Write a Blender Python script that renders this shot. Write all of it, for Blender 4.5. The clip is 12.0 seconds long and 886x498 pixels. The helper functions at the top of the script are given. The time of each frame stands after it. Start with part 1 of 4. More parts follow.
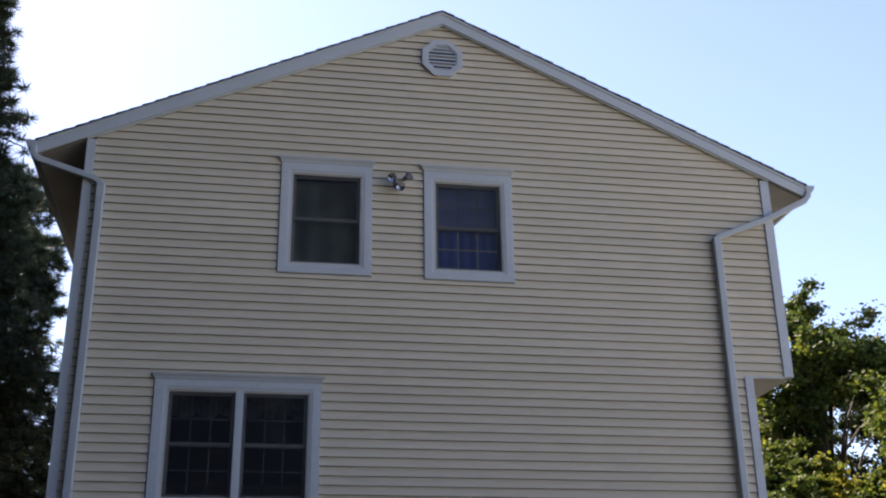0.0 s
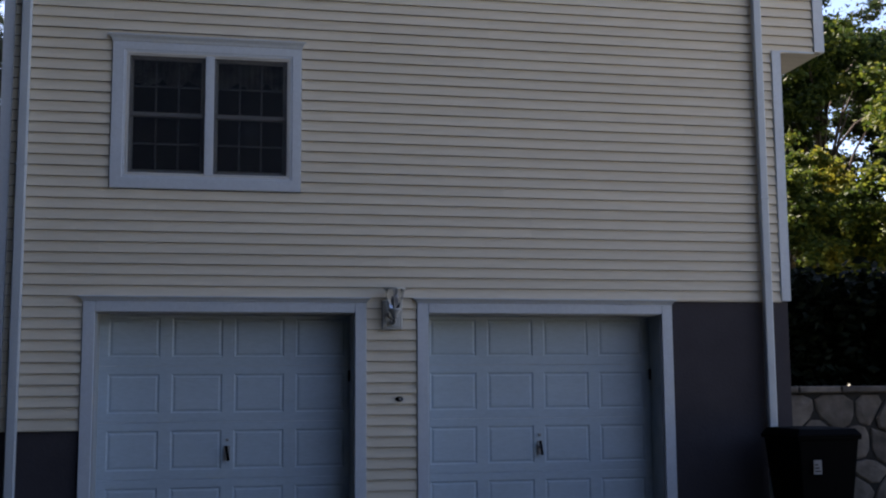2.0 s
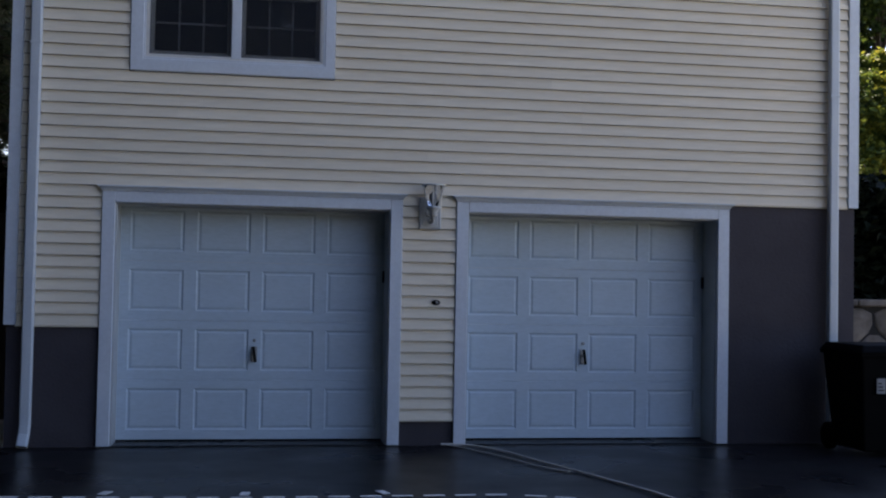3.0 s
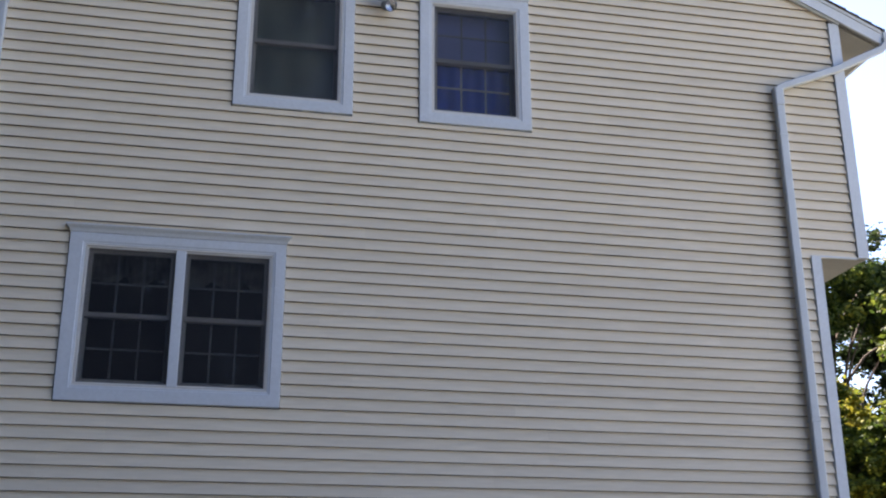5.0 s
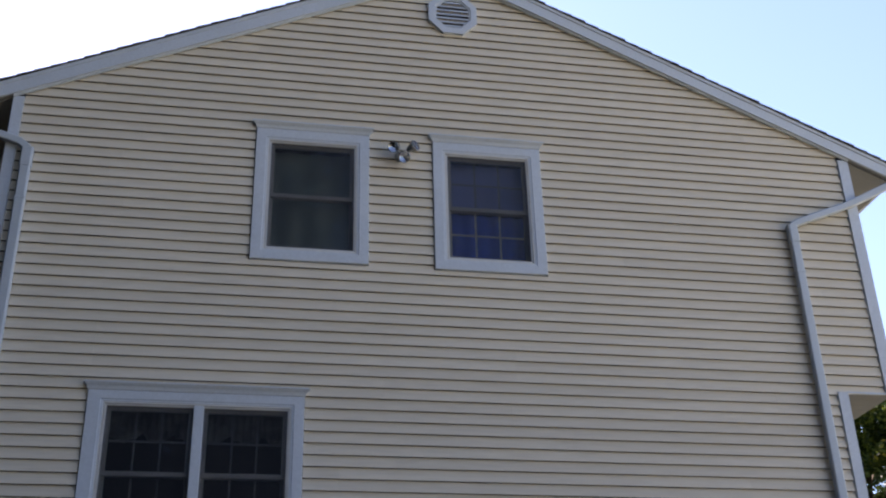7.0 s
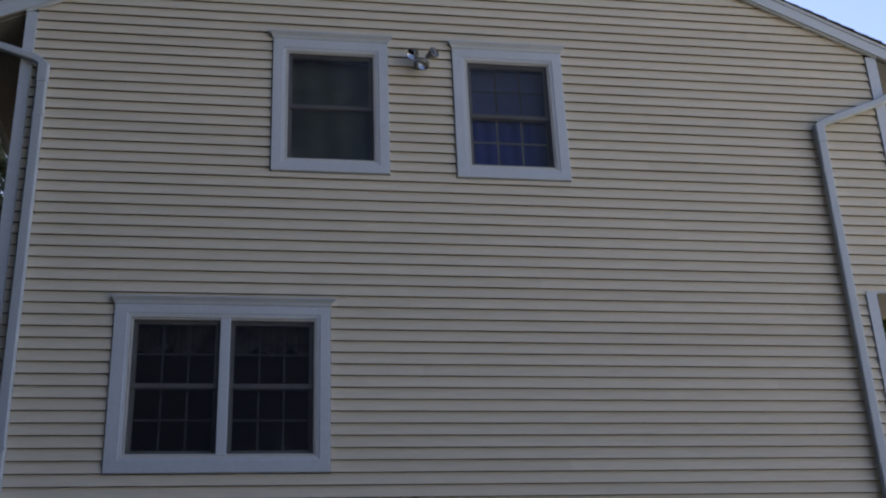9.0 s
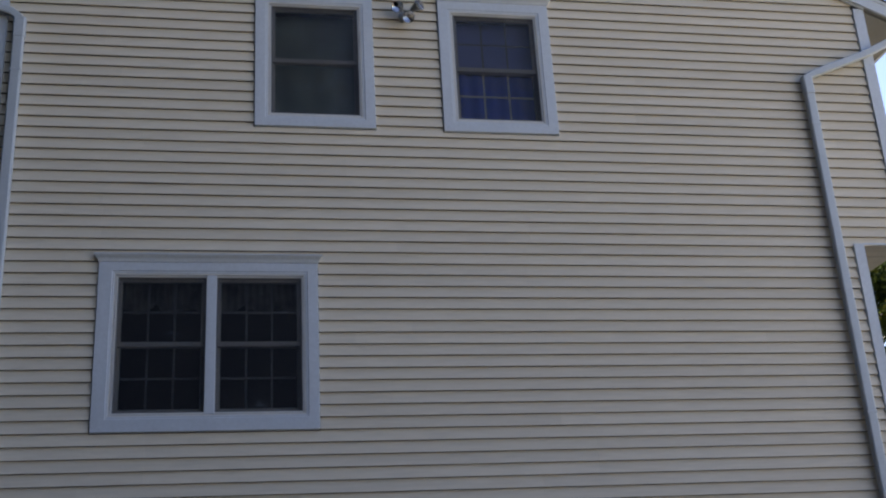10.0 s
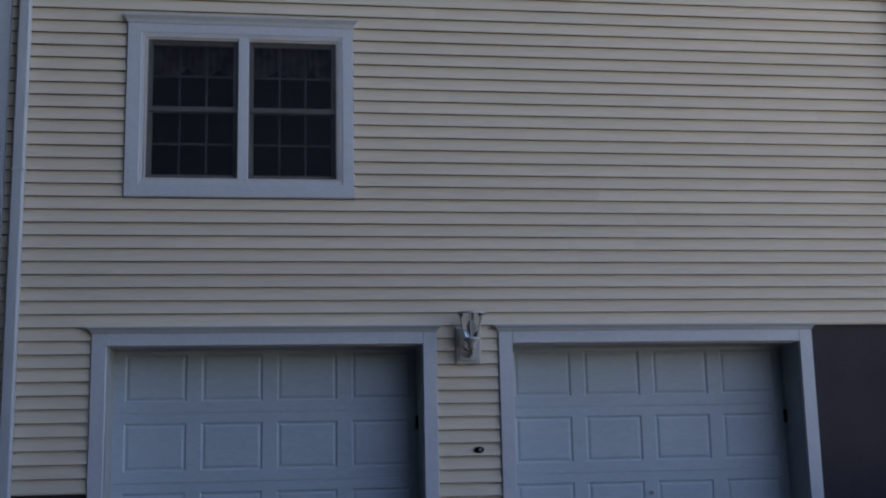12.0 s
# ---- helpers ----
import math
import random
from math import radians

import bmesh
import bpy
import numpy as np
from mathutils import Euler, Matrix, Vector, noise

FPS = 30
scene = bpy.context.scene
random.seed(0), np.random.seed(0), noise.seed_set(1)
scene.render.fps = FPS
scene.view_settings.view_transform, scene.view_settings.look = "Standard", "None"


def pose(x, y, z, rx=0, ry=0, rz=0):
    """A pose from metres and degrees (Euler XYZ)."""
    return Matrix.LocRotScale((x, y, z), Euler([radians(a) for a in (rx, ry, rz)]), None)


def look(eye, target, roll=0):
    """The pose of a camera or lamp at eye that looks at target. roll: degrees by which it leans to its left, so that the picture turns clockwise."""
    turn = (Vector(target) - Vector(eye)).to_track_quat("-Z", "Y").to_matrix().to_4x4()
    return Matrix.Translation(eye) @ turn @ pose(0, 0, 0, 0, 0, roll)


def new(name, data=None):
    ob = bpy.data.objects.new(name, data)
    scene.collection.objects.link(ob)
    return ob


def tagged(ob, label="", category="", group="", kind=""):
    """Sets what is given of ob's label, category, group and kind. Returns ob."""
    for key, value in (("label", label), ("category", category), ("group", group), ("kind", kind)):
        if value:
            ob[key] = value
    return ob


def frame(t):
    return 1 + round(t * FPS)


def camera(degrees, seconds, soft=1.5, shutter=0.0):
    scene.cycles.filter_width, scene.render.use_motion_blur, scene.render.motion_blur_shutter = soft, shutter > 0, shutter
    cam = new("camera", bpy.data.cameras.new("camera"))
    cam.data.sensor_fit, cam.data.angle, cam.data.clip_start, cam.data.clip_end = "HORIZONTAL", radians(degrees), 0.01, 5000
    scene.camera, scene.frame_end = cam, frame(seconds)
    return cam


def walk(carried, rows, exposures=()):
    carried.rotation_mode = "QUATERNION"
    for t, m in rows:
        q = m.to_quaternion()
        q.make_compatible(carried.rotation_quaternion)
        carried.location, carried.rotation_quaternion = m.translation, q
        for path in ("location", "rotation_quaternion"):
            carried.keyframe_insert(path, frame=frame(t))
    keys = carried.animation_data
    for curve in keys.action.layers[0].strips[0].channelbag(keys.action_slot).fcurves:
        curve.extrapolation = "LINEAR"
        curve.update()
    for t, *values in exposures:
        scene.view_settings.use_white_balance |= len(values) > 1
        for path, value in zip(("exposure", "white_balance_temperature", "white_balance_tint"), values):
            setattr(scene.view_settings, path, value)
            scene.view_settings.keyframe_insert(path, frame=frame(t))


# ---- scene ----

PATH = [
    (0, (1.287, -12.098, 1.433), (1.601, -10.269, 2.178), -0.8),
    (0.5, (1.293, -11.79, 1.429), (1.601, -9.946, 2.139), -0.8),
    (0.8, (1.291, -11.605, 1.425), (1.64, -9.746, 2.075), 0.3),
    (1, (1.289, -11.482, 1.423), (1.631, -9.601, 2.011), 0.5),
    (1.1, (1.287, -11.416, 1.423), (1.635, -9.527, 1.983), 0.5),
    (1.5, (1.281, -11.133, 1.424), (1.669, -9.223, 1.872), 0.4),
    (1.7, (1.281, -10.987, 1.425), (1.674, -9.065, 1.816), 0.1),
    (1.8, (1.283, -10.913, 1.426), (1.675, -8.974, 1.722), -0.5),
    (2, (1.288, -10.765, 1.427), (1.666, -8.816, 1.666), -0.4),
    (2.2, (1.298, -10.619, 1.429), (1.614, -8.656, 1.648), -0.2),
    (2.4, (1.309, -10.473, 1.431), (1.635, -8.504, 1.564), 0.7),
    (2.5, (1.314, -10.4, 1.432), (1.646, -8.43, 1.524), 0.8),
    (2.7, (1.326, -10.263, 1.434), (1.648, -8.29, 1.484), 1.1),
    (4.3, (1.397, -9.33, 1.488), (1.795, -7.42, 1.926), 1.0),
    (4.4, (1.399, -9.291, 1.488), (1.83, -7.399, 1.972), 1.8),
    (4.5, (1.399, -9.268, 1.488), (1.84, -7.388, 2.007), 2.2),
    (5, (1.398, -9.22, 1.478), (1.791, -7.372, 2.134), -0.2),
    (5.5, (1.408, -9.2, 1.469), (1.751, -7.372, 2.204), -0.8),
    (6, (1.421, -9.195, 1.463), (1.757, -7.406, 2.29), -1.1),
    (6.5, (1.434, -9.196, 1.456), (1.768, -7.436, 2.345), -1.5),
    (6.7, (1.437, -9.193, 1.453), (1.777, -7.442, 2.358), -1.6),
    (8.3, (1.457, -9.133, 1.375), (1.74, -7.36, 2.258), -2.2),
    (8.5, (1.453, -9.118, 1.372), (1.723, -7.326, 2.218), -2.4),
    (9, (1.423, -9.067, 1.365), (1.734, -7.252, 2.144), -2.4),
    (9.5, (1.388, -8.996, 1.364), (1.727, -7.17, 2.106), -2.5),
    (10, (1.349, -8.947, 1.354), (1.701, -7.112, 2.068), -3.3),
    (10.5, (1.327, -8.878, 1.353), (1.731, -7.02, 1.974), -4.0),
    (11, (1.338, -8.813, 1.346), (1.763, -6.943, 1.911), -3.0),
    (11.5, (1.379, -8.765, 1.334), (1.81, -6.868, 1.8), -2.0),
    (11.7, (1.404, -8.751, 1.331), (1.813, -6.85, 1.797), -2.1),
    (11.8, (1.419, -8.748, 1.331), (1.799, -6.836, 1.781), -2.1),
    (12, (1.45, -8.746, 1.329), (1.726, -6.795, 1.673), -1.2),
]
cam = camera(43.0, 12.0, soft=2.1)
EXPOSURE = [(0.0, 2.08), (0.5, 1.8), (1.0, 1.62), (1.5, 1.8), (2.0, 2.07), (2.5, 2.33), (4.5, 3.07), (5.0, 2.87), (5.5, 2.67), (6.0, 2.57), (6.5, 2.52), (8.5, 1.82), (9.0, 2.02), (9.5, 2.22), (10.0, 2.32), (10.5, 2.42), (11.0, 2.47), (11.5, 2.42), (12.0, 2.42)]
KELVIN, TINT = 6950, 25
walk(cam, [(t, look(eye, target, roll)) for t, eye, target, roll in PATH],
     exposures=[(t, stops, KELVIN, TINT) for t, stops in EXPOSURE])

# ------------------------------------------------------------------ light
world = bpy.data.worlds.new("sky")
scene.world = world
world.use_nodes = True
wn = world.node_tree
sky = wn.nodes.new("ShaderNodeTexSky")
sky.sky_type = 'NISHITA'
sky.sun_disc = False
SUN_EL, SUN_AZ = 47.0, -28.0          # azimuth: degrees from +y towards +x
sky.sun_elevation, sky.sun_rotation = radians(SUN_EL), radians(SUN_AZ)
sky.dust_density, sky.air_density, sky.ozone_density = 0.3, 0.95, 2.0
wn.nodes["Background"].inputs["Strength"].default_value = 0.075
wn.links.new(sky.outputs[0], wn.nodes["Background"].inputs["Color"])
sun_data = bpy.data.lights.new("sun", 'SUN')
sun_data.energy, sun_data.angle, sun_data.color = 5.0, radians(0.5), (1.0, 0.94, 0.85)
sun = new("sun", sun_data)
sun_way = Vector((math.sin(radians(SUN_AZ)) * math.cos(radians(SUN_EL)),
                  math.cos(radians(SUN_AZ)) * math.cos(radians(SUN_EL)), math.sin(radians(SUN_EL))))
sun.matrix_world = look(sun_way * 60, (0, 0, 0))

# ------------------------------------------------------------------ materials


def material(name, base, rough=0.6, metal=0.0, second=None, scale=6.0, detail_scale=60.0, mix=0.5,
             bump=0.1, bump_scale=80.0, stretch=(1, 1, 1), per_object=0.0, per_island=0.0, rough_var=0.1, spec=0.5):
    m = bpy.data.materials.new(name)
    m.use_nodes = True
    nt = m.node_tree
    N, L = nt.nodes, nt.links
    b = N["Principled BSDF"]
    b.inputs["Metallic"].default_value = metal
    b.inputs["Specular IOR Level"].default_value = spec
    tc = N.new("ShaderNodeTexCoord")
    mp = N.new("ShaderNodeMapping")
    mp.inputs["Scale"].default_value = stretch
    geo = N.new("ShaderNodeNewGeometry")
    L.new(geo.outputs["Position"], mp.inputs["Vector"])
    n1 = N.new("ShaderNodeTexNoise")
    n1.inputs["Scale"].default_value, n1.inputs["Detail"].default_value = scale, 5
    n2 = N.new("ShaderNodeTexNoise")
    n2.inputs["Scale"].default_value, n2.inputs["Detail"].default_value = detail_scale, 3
    for n in (n1, n2):
        L.new(mp.outputs[0], n.inputs["Vector"])
    second = second or tuple(c * 0.8 for c in base)
    ramp = N.new("ShaderNodeMapRange")
    ramp.inputs["From Min"].default_value, ramp.inputs["From Max"].default_value = 0.35, 0.68
    L.new(n1.outputs["Fac"], ramp.inputs["Value"])
    m1 = N.new("ShaderNodeMix")
    m1.data_type = 'RGBA'
    m1.inputs["A"].default_value, m1.inputs["B"].default_value = (*base, 1), (*second, 1)
    mul = N.new("ShaderNodeMath")
    mul.operation = 'MULTIPLY'
    mul.inputs[1].default_value = mix
    L.new(ramp.outputs[0], mul.inputs[0])
    L.new(mul.outputs[0], m1.inputs["Factor"])
    # fine value variation
    hsv = N.new("ShaderNodeHueSaturation")
    L.new(m1.outputs["Result"], hsv.inputs["Color"])
    val = N.new("ShaderNodeMapRange")
    val.inputs["To Min"].default_value, val.inputs["To Max"].default_value = 0.88, 1.12
    L.new(n2.outputs["Fac"], val.inputs["Value"])
    last = val.outputs[0]
    if per_object or per_island:
        src = None
        if per_object:
            src = N.new("ShaderNodeObjectInfo").outputs["Random"]
            amount = per_object
        else:
            src = geo.outputs["Random Per Island"]
            amount = per_island
        rr = N.new("ShaderNodeMapRange")
        rr.inputs["To Min"].default_value, rr.inputs["To Max"].default_value = 1 - amount, 1 + amount
        L.new(src, rr.inputs["Value"])
        mm = N.new("ShaderNodeMath")
        mm.operation = 'MULTIPLY'
        L.new(last, mm.inputs[0])
        L.new(rr.outputs[0], mm.inputs[1])
        last = mm.outputs[0]
    L.new(last, hsv.inputs["Value"])
    L.new(hsv.outputs[0], b.inputs["Base Color"])
    rg = N.new("ShaderNodeMapRange")
    rg.inputs["To Min"].default_value, rg.inputs["To Max"].default_value = max(0.02, rough - rough_var), min(1, rough + rough_var)
    L.new(n1.outputs["Fac"], rg.inputs["Value"])
    L.new(rg.outputs[0], b.inputs["Roughness"])
    if bump:
        n3 = N.new("ShaderNodeTexNoise")
        n3.inputs["Scale"].default_value, n3.inputs["Detail"].default_value = bump_scale, 4
        L.new(mp.outputs[0], n3.inputs["Vector"])
        bp = N.new("ShaderNodeBump")
        bp.inputs["Strength"].default_value, bp.inputs["Distance"].default_value = bump, 0.01
        L.new(n3.outputs["Fac"], bp.inputs["Height"])
        L.new(bp.outputs[0], b.inputs["Normal"])
    return m


def leaf_material(name, colours, translucent=0.35):
    m = bpy.data.materials.new(name)
    m.use_nodes = True
    nt = m.node_tree
    N, L = nt.nodes, nt.links
    b = N["Principled BSDF"]
    b.inputs["Roughness"].default_value = 0.6
    b.inputs["Specular IOR Level"].default_value = 0.25
    geo = N.new("ShaderNodeNewGeometry")
    noise_node = N.new("ShaderNodeTexNoise")
    noise_node.inputs["Scale"].default_value = 0.7
    L.new(geo.outputs["Position"], noise_node.inputs["Vector"])
    add = N.new("ShaderNodeMath")
    add.operation = 'MULTIPLY_ADD'
    add.inputs[1].default_value = 0.45
    L.new(geo.outputs["Random Per Island"], add.inputs[0])
    sub = N.new("ShaderNodeMapRange")
    sub.inputs["From Min"].default_value, sub.inputs["From Max"].default_value = 0.3, 0.7
    sub.inputs["To Max"].default_value = 0.55
    L.new(noise_node.outputs["Fac"], sub.inputs["Value"])
    L.new(sub.outputs[0], add.inputs[2])
    ramp = N.new("ShaderNodeValToRGB")
    els = ramp.color_ramp.elements
    while len(els) < len(colours):
        els.new(0.5)
    for k, c in enumerate(colours):
        els[k].position = k / (len(colours) - 1)
        els[k].color = (*c, 1)
    L.new(add.outputs[0], ramp.inputs[0])
    L.new(ramp.outputs[0], b.inputs["Base Color"])
    tr = N.new("ShaderNodeBsdfTranslucent")
    L.new(ramp.outputs[0], tr.inputs["Color"])
    mix = N.new("ShaderNodeMixShader")
    mix.inputs[0].default_value = translucent
    L.new(b.outputs[0], mix.inputs[1])
    L.new(tr.outputs[0], mix.inputs[2])
    L.new(mix.outputs[0], N["Material Output"].inputs["Surface"])
    return m


def glass_material(name, tint=(0.9, 0.95, 0.95), rough=0.0):
    m = bpy.data.materials.new(name)
    m.use_nodes = True
    b = m.node_tree.nodes["Principled BSDF"]
    b.inputs["Base Color"].default_value = (*tint, 1)
    b.inputs["Transmission Weight"].default_value = 1.0
    b.inputs["Roughness"].default_value = rough
    b.inputs["IOR"].default_value = 1.42
    return m


def screen_material(name, colour, cover):
    m = bpy.data.materials.new(name)
    m.use_nodes = True
    N, L = m.node_tree.nodes, m.node_tree.links
    b = N["Principled BSDF"]
    b.inputs["Base Color"].default_value = (*colour, 1)
    b.inputs["Roughness"].default_value = 0.7
    clear = N.new("ShaderNodeBsdfTransparent")
    mix = N.new("ShaderNodeMixShader")
    mix.inputs[0].default_value = cover
    L.new(clear.outputs[0], mix.inputs[1])
    L.new(b.outputs[0], mix.inputs[2])
    L.new(mix.outputs[0], N["Material Output"].inputs["Surface"])
    return m


SIDING = material("vinyl_siding", (0.66, 0.588, 0.466), 0.62, second=(0.605, 0.538, 0.425), scale=1.3, detail_scale=14, mix=0.5,
                  bump=0.12, bump_scale=30, stretch=(0.25, 1, 2.5), per_object=0.035, spec=0.3)
TRIM = material("white_trim_paint", (0.515, 0.562, 0.612), 0.5, second=(0.458, 0.502, 0.545), scale=2.5, detail_scale=40, mix=0.45, bump=0.06)
ALUM = material("white_aluminium", (0.445, 0.49, 0.525), 0.45, second=(0.375, 0.415, 0.445), scale=3, mix=0.5, bump=0.05)
# beige with the shade under eaves and overhang worked into its tone
SOFFIT = material("shaded_soffit_panel", (0.27, 0.265, 0.25), 0.6, scale=2, bump=0.1)
DOOR = material("garage_door_paint", (0.42, 0.515, 0.585), 0.55, second=(0.375, 0.455, 0.515), scale=3, mix=0.5, bump=0.15, bump_scale=120, stretch=(0.3, 1, 1))
# trim colour darkened for the shade inside the garage openings
JAMB = material("shaded_trim_paint", (0.36, 0.39, 0.4), 0.6, second=(0.3, 0.32, 0.33), scale=4, mix=0.7, bump=0.1)
RUST = material("dull_steel", (0.04, 0.034, 0.03), 0.7, scale=20, bump=0.1)
VINYL = material("window_vinyl", (0.6, 0.6, 0.58), 0.45, bump=0.03)
SCREENBAR = material("screen_frame_grey", (0.1, 0.1, 0.105), 0.5, bump=0.0)
WHITEBAR = material("white_grille", (0.85, 0.85, 0.84), 0.5, bump=0.0)
GRILLE = material("window_grille", (0.34, 0.34, 0.35), 0.5, bump=0.0)
FOUND = material("foundation_paint", (0.05, 0.045, 0.052), 0.8, second=(0.036, 0.032, 0.038), scale=1.5, mix=0.8, spec=0.25, bump=0.35, bump_scale=45)
SHINGLE = material("asphalt_shingle", (0.035, 0.033, 0.032), 0.9, bump=0.5, bump_scale=150, per_object=0.2)
ASPHALT = material("sealed_asphalt", (0.009, 0.009, 0.010), 0.3, second=(0.017, 0.017, 0.018), scale=0.9, detail_scale=180, mix=0.7,
                   bump=0.14, bump_scale=160, rough_var=0.3, spec=0.12)
PAINT = material("white_ground_paint", (0.6, 0.6, 0.58), 0.7, scale=12, mix=0.8, bump=0.2)
HOSE = material("hose_rubber", (0.42, 0.40, 0.36), 0.5, scale=8, bump=0.1)
BLACK = material("dark_plastic", (0.003, 0.003, 0.0033), 0.6, bump=0.1, spec=0.03)
DARK = material("dark_room", (0.03, 0.03, 0.03), 0.9, bump=0.0)
# plaster coloured near black, so the rooms look unlit behind the panes
DIMROOM = material("dim_room_plaster", (0.034, 0.036, 0.042), 0.9, bump=0.05)
SILVER = material("brushed_metal", (0.34, 0.34, 0.335), 0.62, metal=0.8, scale=10, bump=0.1)
LAMPGREY = material("lamp_grey", (0.44, 0.45, 0.44), 0.5, metal=0.3, bump=0.08)
LENS = glass_material("lamp_glass", (0.85, 0.85, 0.85), 0.12)
GLASS = glass_material("window_glass")
SCREEN = screen_material("insect_screen", (0.009, 0.010, 0.014), 0.38)
# saturated blue that paints the sky's reflection in the lower pane
SKYBLUE = material("reflected_sky_blue", (0.07, 0.17, 0.92), 0.85, scale=1.2, stretch=(6, 1, 0.5), mix=0.6, bump=0.1)
SHADE = material("window_shade", (0.42, 0.46, 0.92), 0.8, scale=1.0, stretch=(8, 1, 0.4), bump=0.1)
CURTAIN = material("grey_curtain", (0.5, 0.56, 0.52), 0.85, scale=1.2, stretch=(1.6, 1, 1.1), mix=0.9, second=(0.2, 0.24, 0.24), bump=0.1)
LACE = material("lace_cloth", (0.36, 0.36, 0.33), 0.9, second=(0.12, 0.12, 0.11), scale=7, mix=0.9, detail_scale=90, bump=0.2)
LABEL = material("sticker_white", (0.24, 0.235, 0.24), 0.6, bump=0.0)
STONE = material("wall_stone", (0.12, 0.1, 0.085), 0.85, second=(0.045, 0.037, 0.03), scale=5, mix=0.9, bump=0.6, bump_scale=25, per_object=0.35)
MORTAR = material("dark_joint", (0.014, 0.012, 0.011), 0.95, bump=0.4)
BARK = material("bark", (0.075, 0.058, 0.045), 0.9, scale=9, mix=0.9, second=(0.03, 0.024, 0.02), bump=0.8, bump_scale=22, stretch=(1, 1, 0.25))
WOOD = material("weathered_wood", (0.07, 0.05, 0.036), 0.8, scale=5, mix=0.8, stretch=(1, 1, 0.15), bump=0.3)
LAWN = material("lawn", (0.2, 0.2, 0.14), 0.9, second=(0.29, 0.28, 0.22), scale=1.5, mix=0.9, bump=0.6, bump_scale=40)
MAPLE = leaf_material("maple_leaf", [(0.01, 0.022, 0.006), (0.03, 0.058, 0.012), (0.1, 0.135, 0.02), (0.3, 0.28, 0.03)], 0.36)
GOLD = leaf_material("yellowing_leaf", [(0.013, 0.028, 0.006), (0.042, 0.075, 0.012), (0.14, 0.165, 0.022), (0.38, 0.32, 0.035)], 0.4)
OAK = leaf_material("dark_leaf", [(0.007, 0.014, 0.007), (0.013, 0.027, 0.009), (0.024, 0.042, 0.012), (0.06, 0.08, 0.02)], 0.22)
WOODS = leaf_material("woods_leaf", [(0.009, 0.014, 0.009), (0.016, 0.023, 0.014), (0.028, 0.034, 0.02), (0.045, 0.046, 0.026)], 0.15)
NEEDLE = leaf_material("pine_needle", [(0.012, 0.024, 0.015), (0.024, 0.044, 0.026), (0.045, 0.07, 0.04), (0.08, 0.105, 0.055)], 0.2)
# leaf colours taken down to near black, with the hedge's deep shade in them
HEDGE = leaf_material("shaded_hedge_leaf", [(0.002, 0.004, 0.0016), (0.003, 0.006, 0.0024), (0.006, 0.01, 0.0036)], 0.03)
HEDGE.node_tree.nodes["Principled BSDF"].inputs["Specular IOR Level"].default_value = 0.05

# ------------------------------------------------------------------ mesh helpers


def box(bm, x0, x1, y0, y1, z0, z1):
    v = [bm.verts.new((x, y, z)) for z in (z0, z1) for y in (y0, y1) for x in (x0, x1)]
    for f in ((0, 2, 3, 1), (4, 5, 7, 6), (0, 1, 5, 4), (2, 6, 7, 3), (0, 4, 6, 2), (1, 3, 7, 5)):
        bm.faces.new([v[i] for i in f])


def prism(bm, poly, y0, y1):
    """poly: (x, z) points, anticlockwise seen from -y."""
    a = [bm.verts.new((x, y0, z)) for x, z in poly]
    b = [bm.verts.new((x, y1, z)) for x, z in poly]
    n = len(poly)
    bm.faces.new(a)
    bm.faces.new(b[::-1])
    for i in range(n):
        j = (i + 1) % n
        bm.faces.new((a[j], a[i], b[i], b[j]))


def soften(bm, width, segments=1):
    bmesh.ops.bevel(bm, geom=list(bm.edges), offset=width, segments=segments, affect='EDGES', profile=0.6)


def mesh_of(bm, name, mat):
    bmesh.ops.recalc_face_normals(bm, faces=list(bm.faces))
    me = bpy.data.meshes.new(name)
    bm.to_mesh(me)
    bm.free()
    me.materials.append(mat)
    return me


def part(name, bm, mat, parent=None, label="", smooth=False):
    me = mesh_of(bm, name, mat)
    if smooth:
        for p in me.polygons:
            p.use_smooth = True
    ob = new(name, me)
    if parent is not None:
        ob.parent = parent
        ob.matrix_parent_inverse = parent.matrix_basis.inverted()
    if label:
        tagged(ob, label)
    return ob


def block(name, mat, parent, x0, x1, y0, y1, z0, z1, bevel=0.004, label=""):
    bm = bmesh.new()
    box(bm, x0, x1, y0, y1, z0, z1)
    if bevel:
        soften(bm, bevel)
    return part(name, bm, mat, parent, label)


def empty(name, at=(0, 0, 0)):
    e = new(name)
    e.matrix_basis = Matrix.Translation(at)
    return e


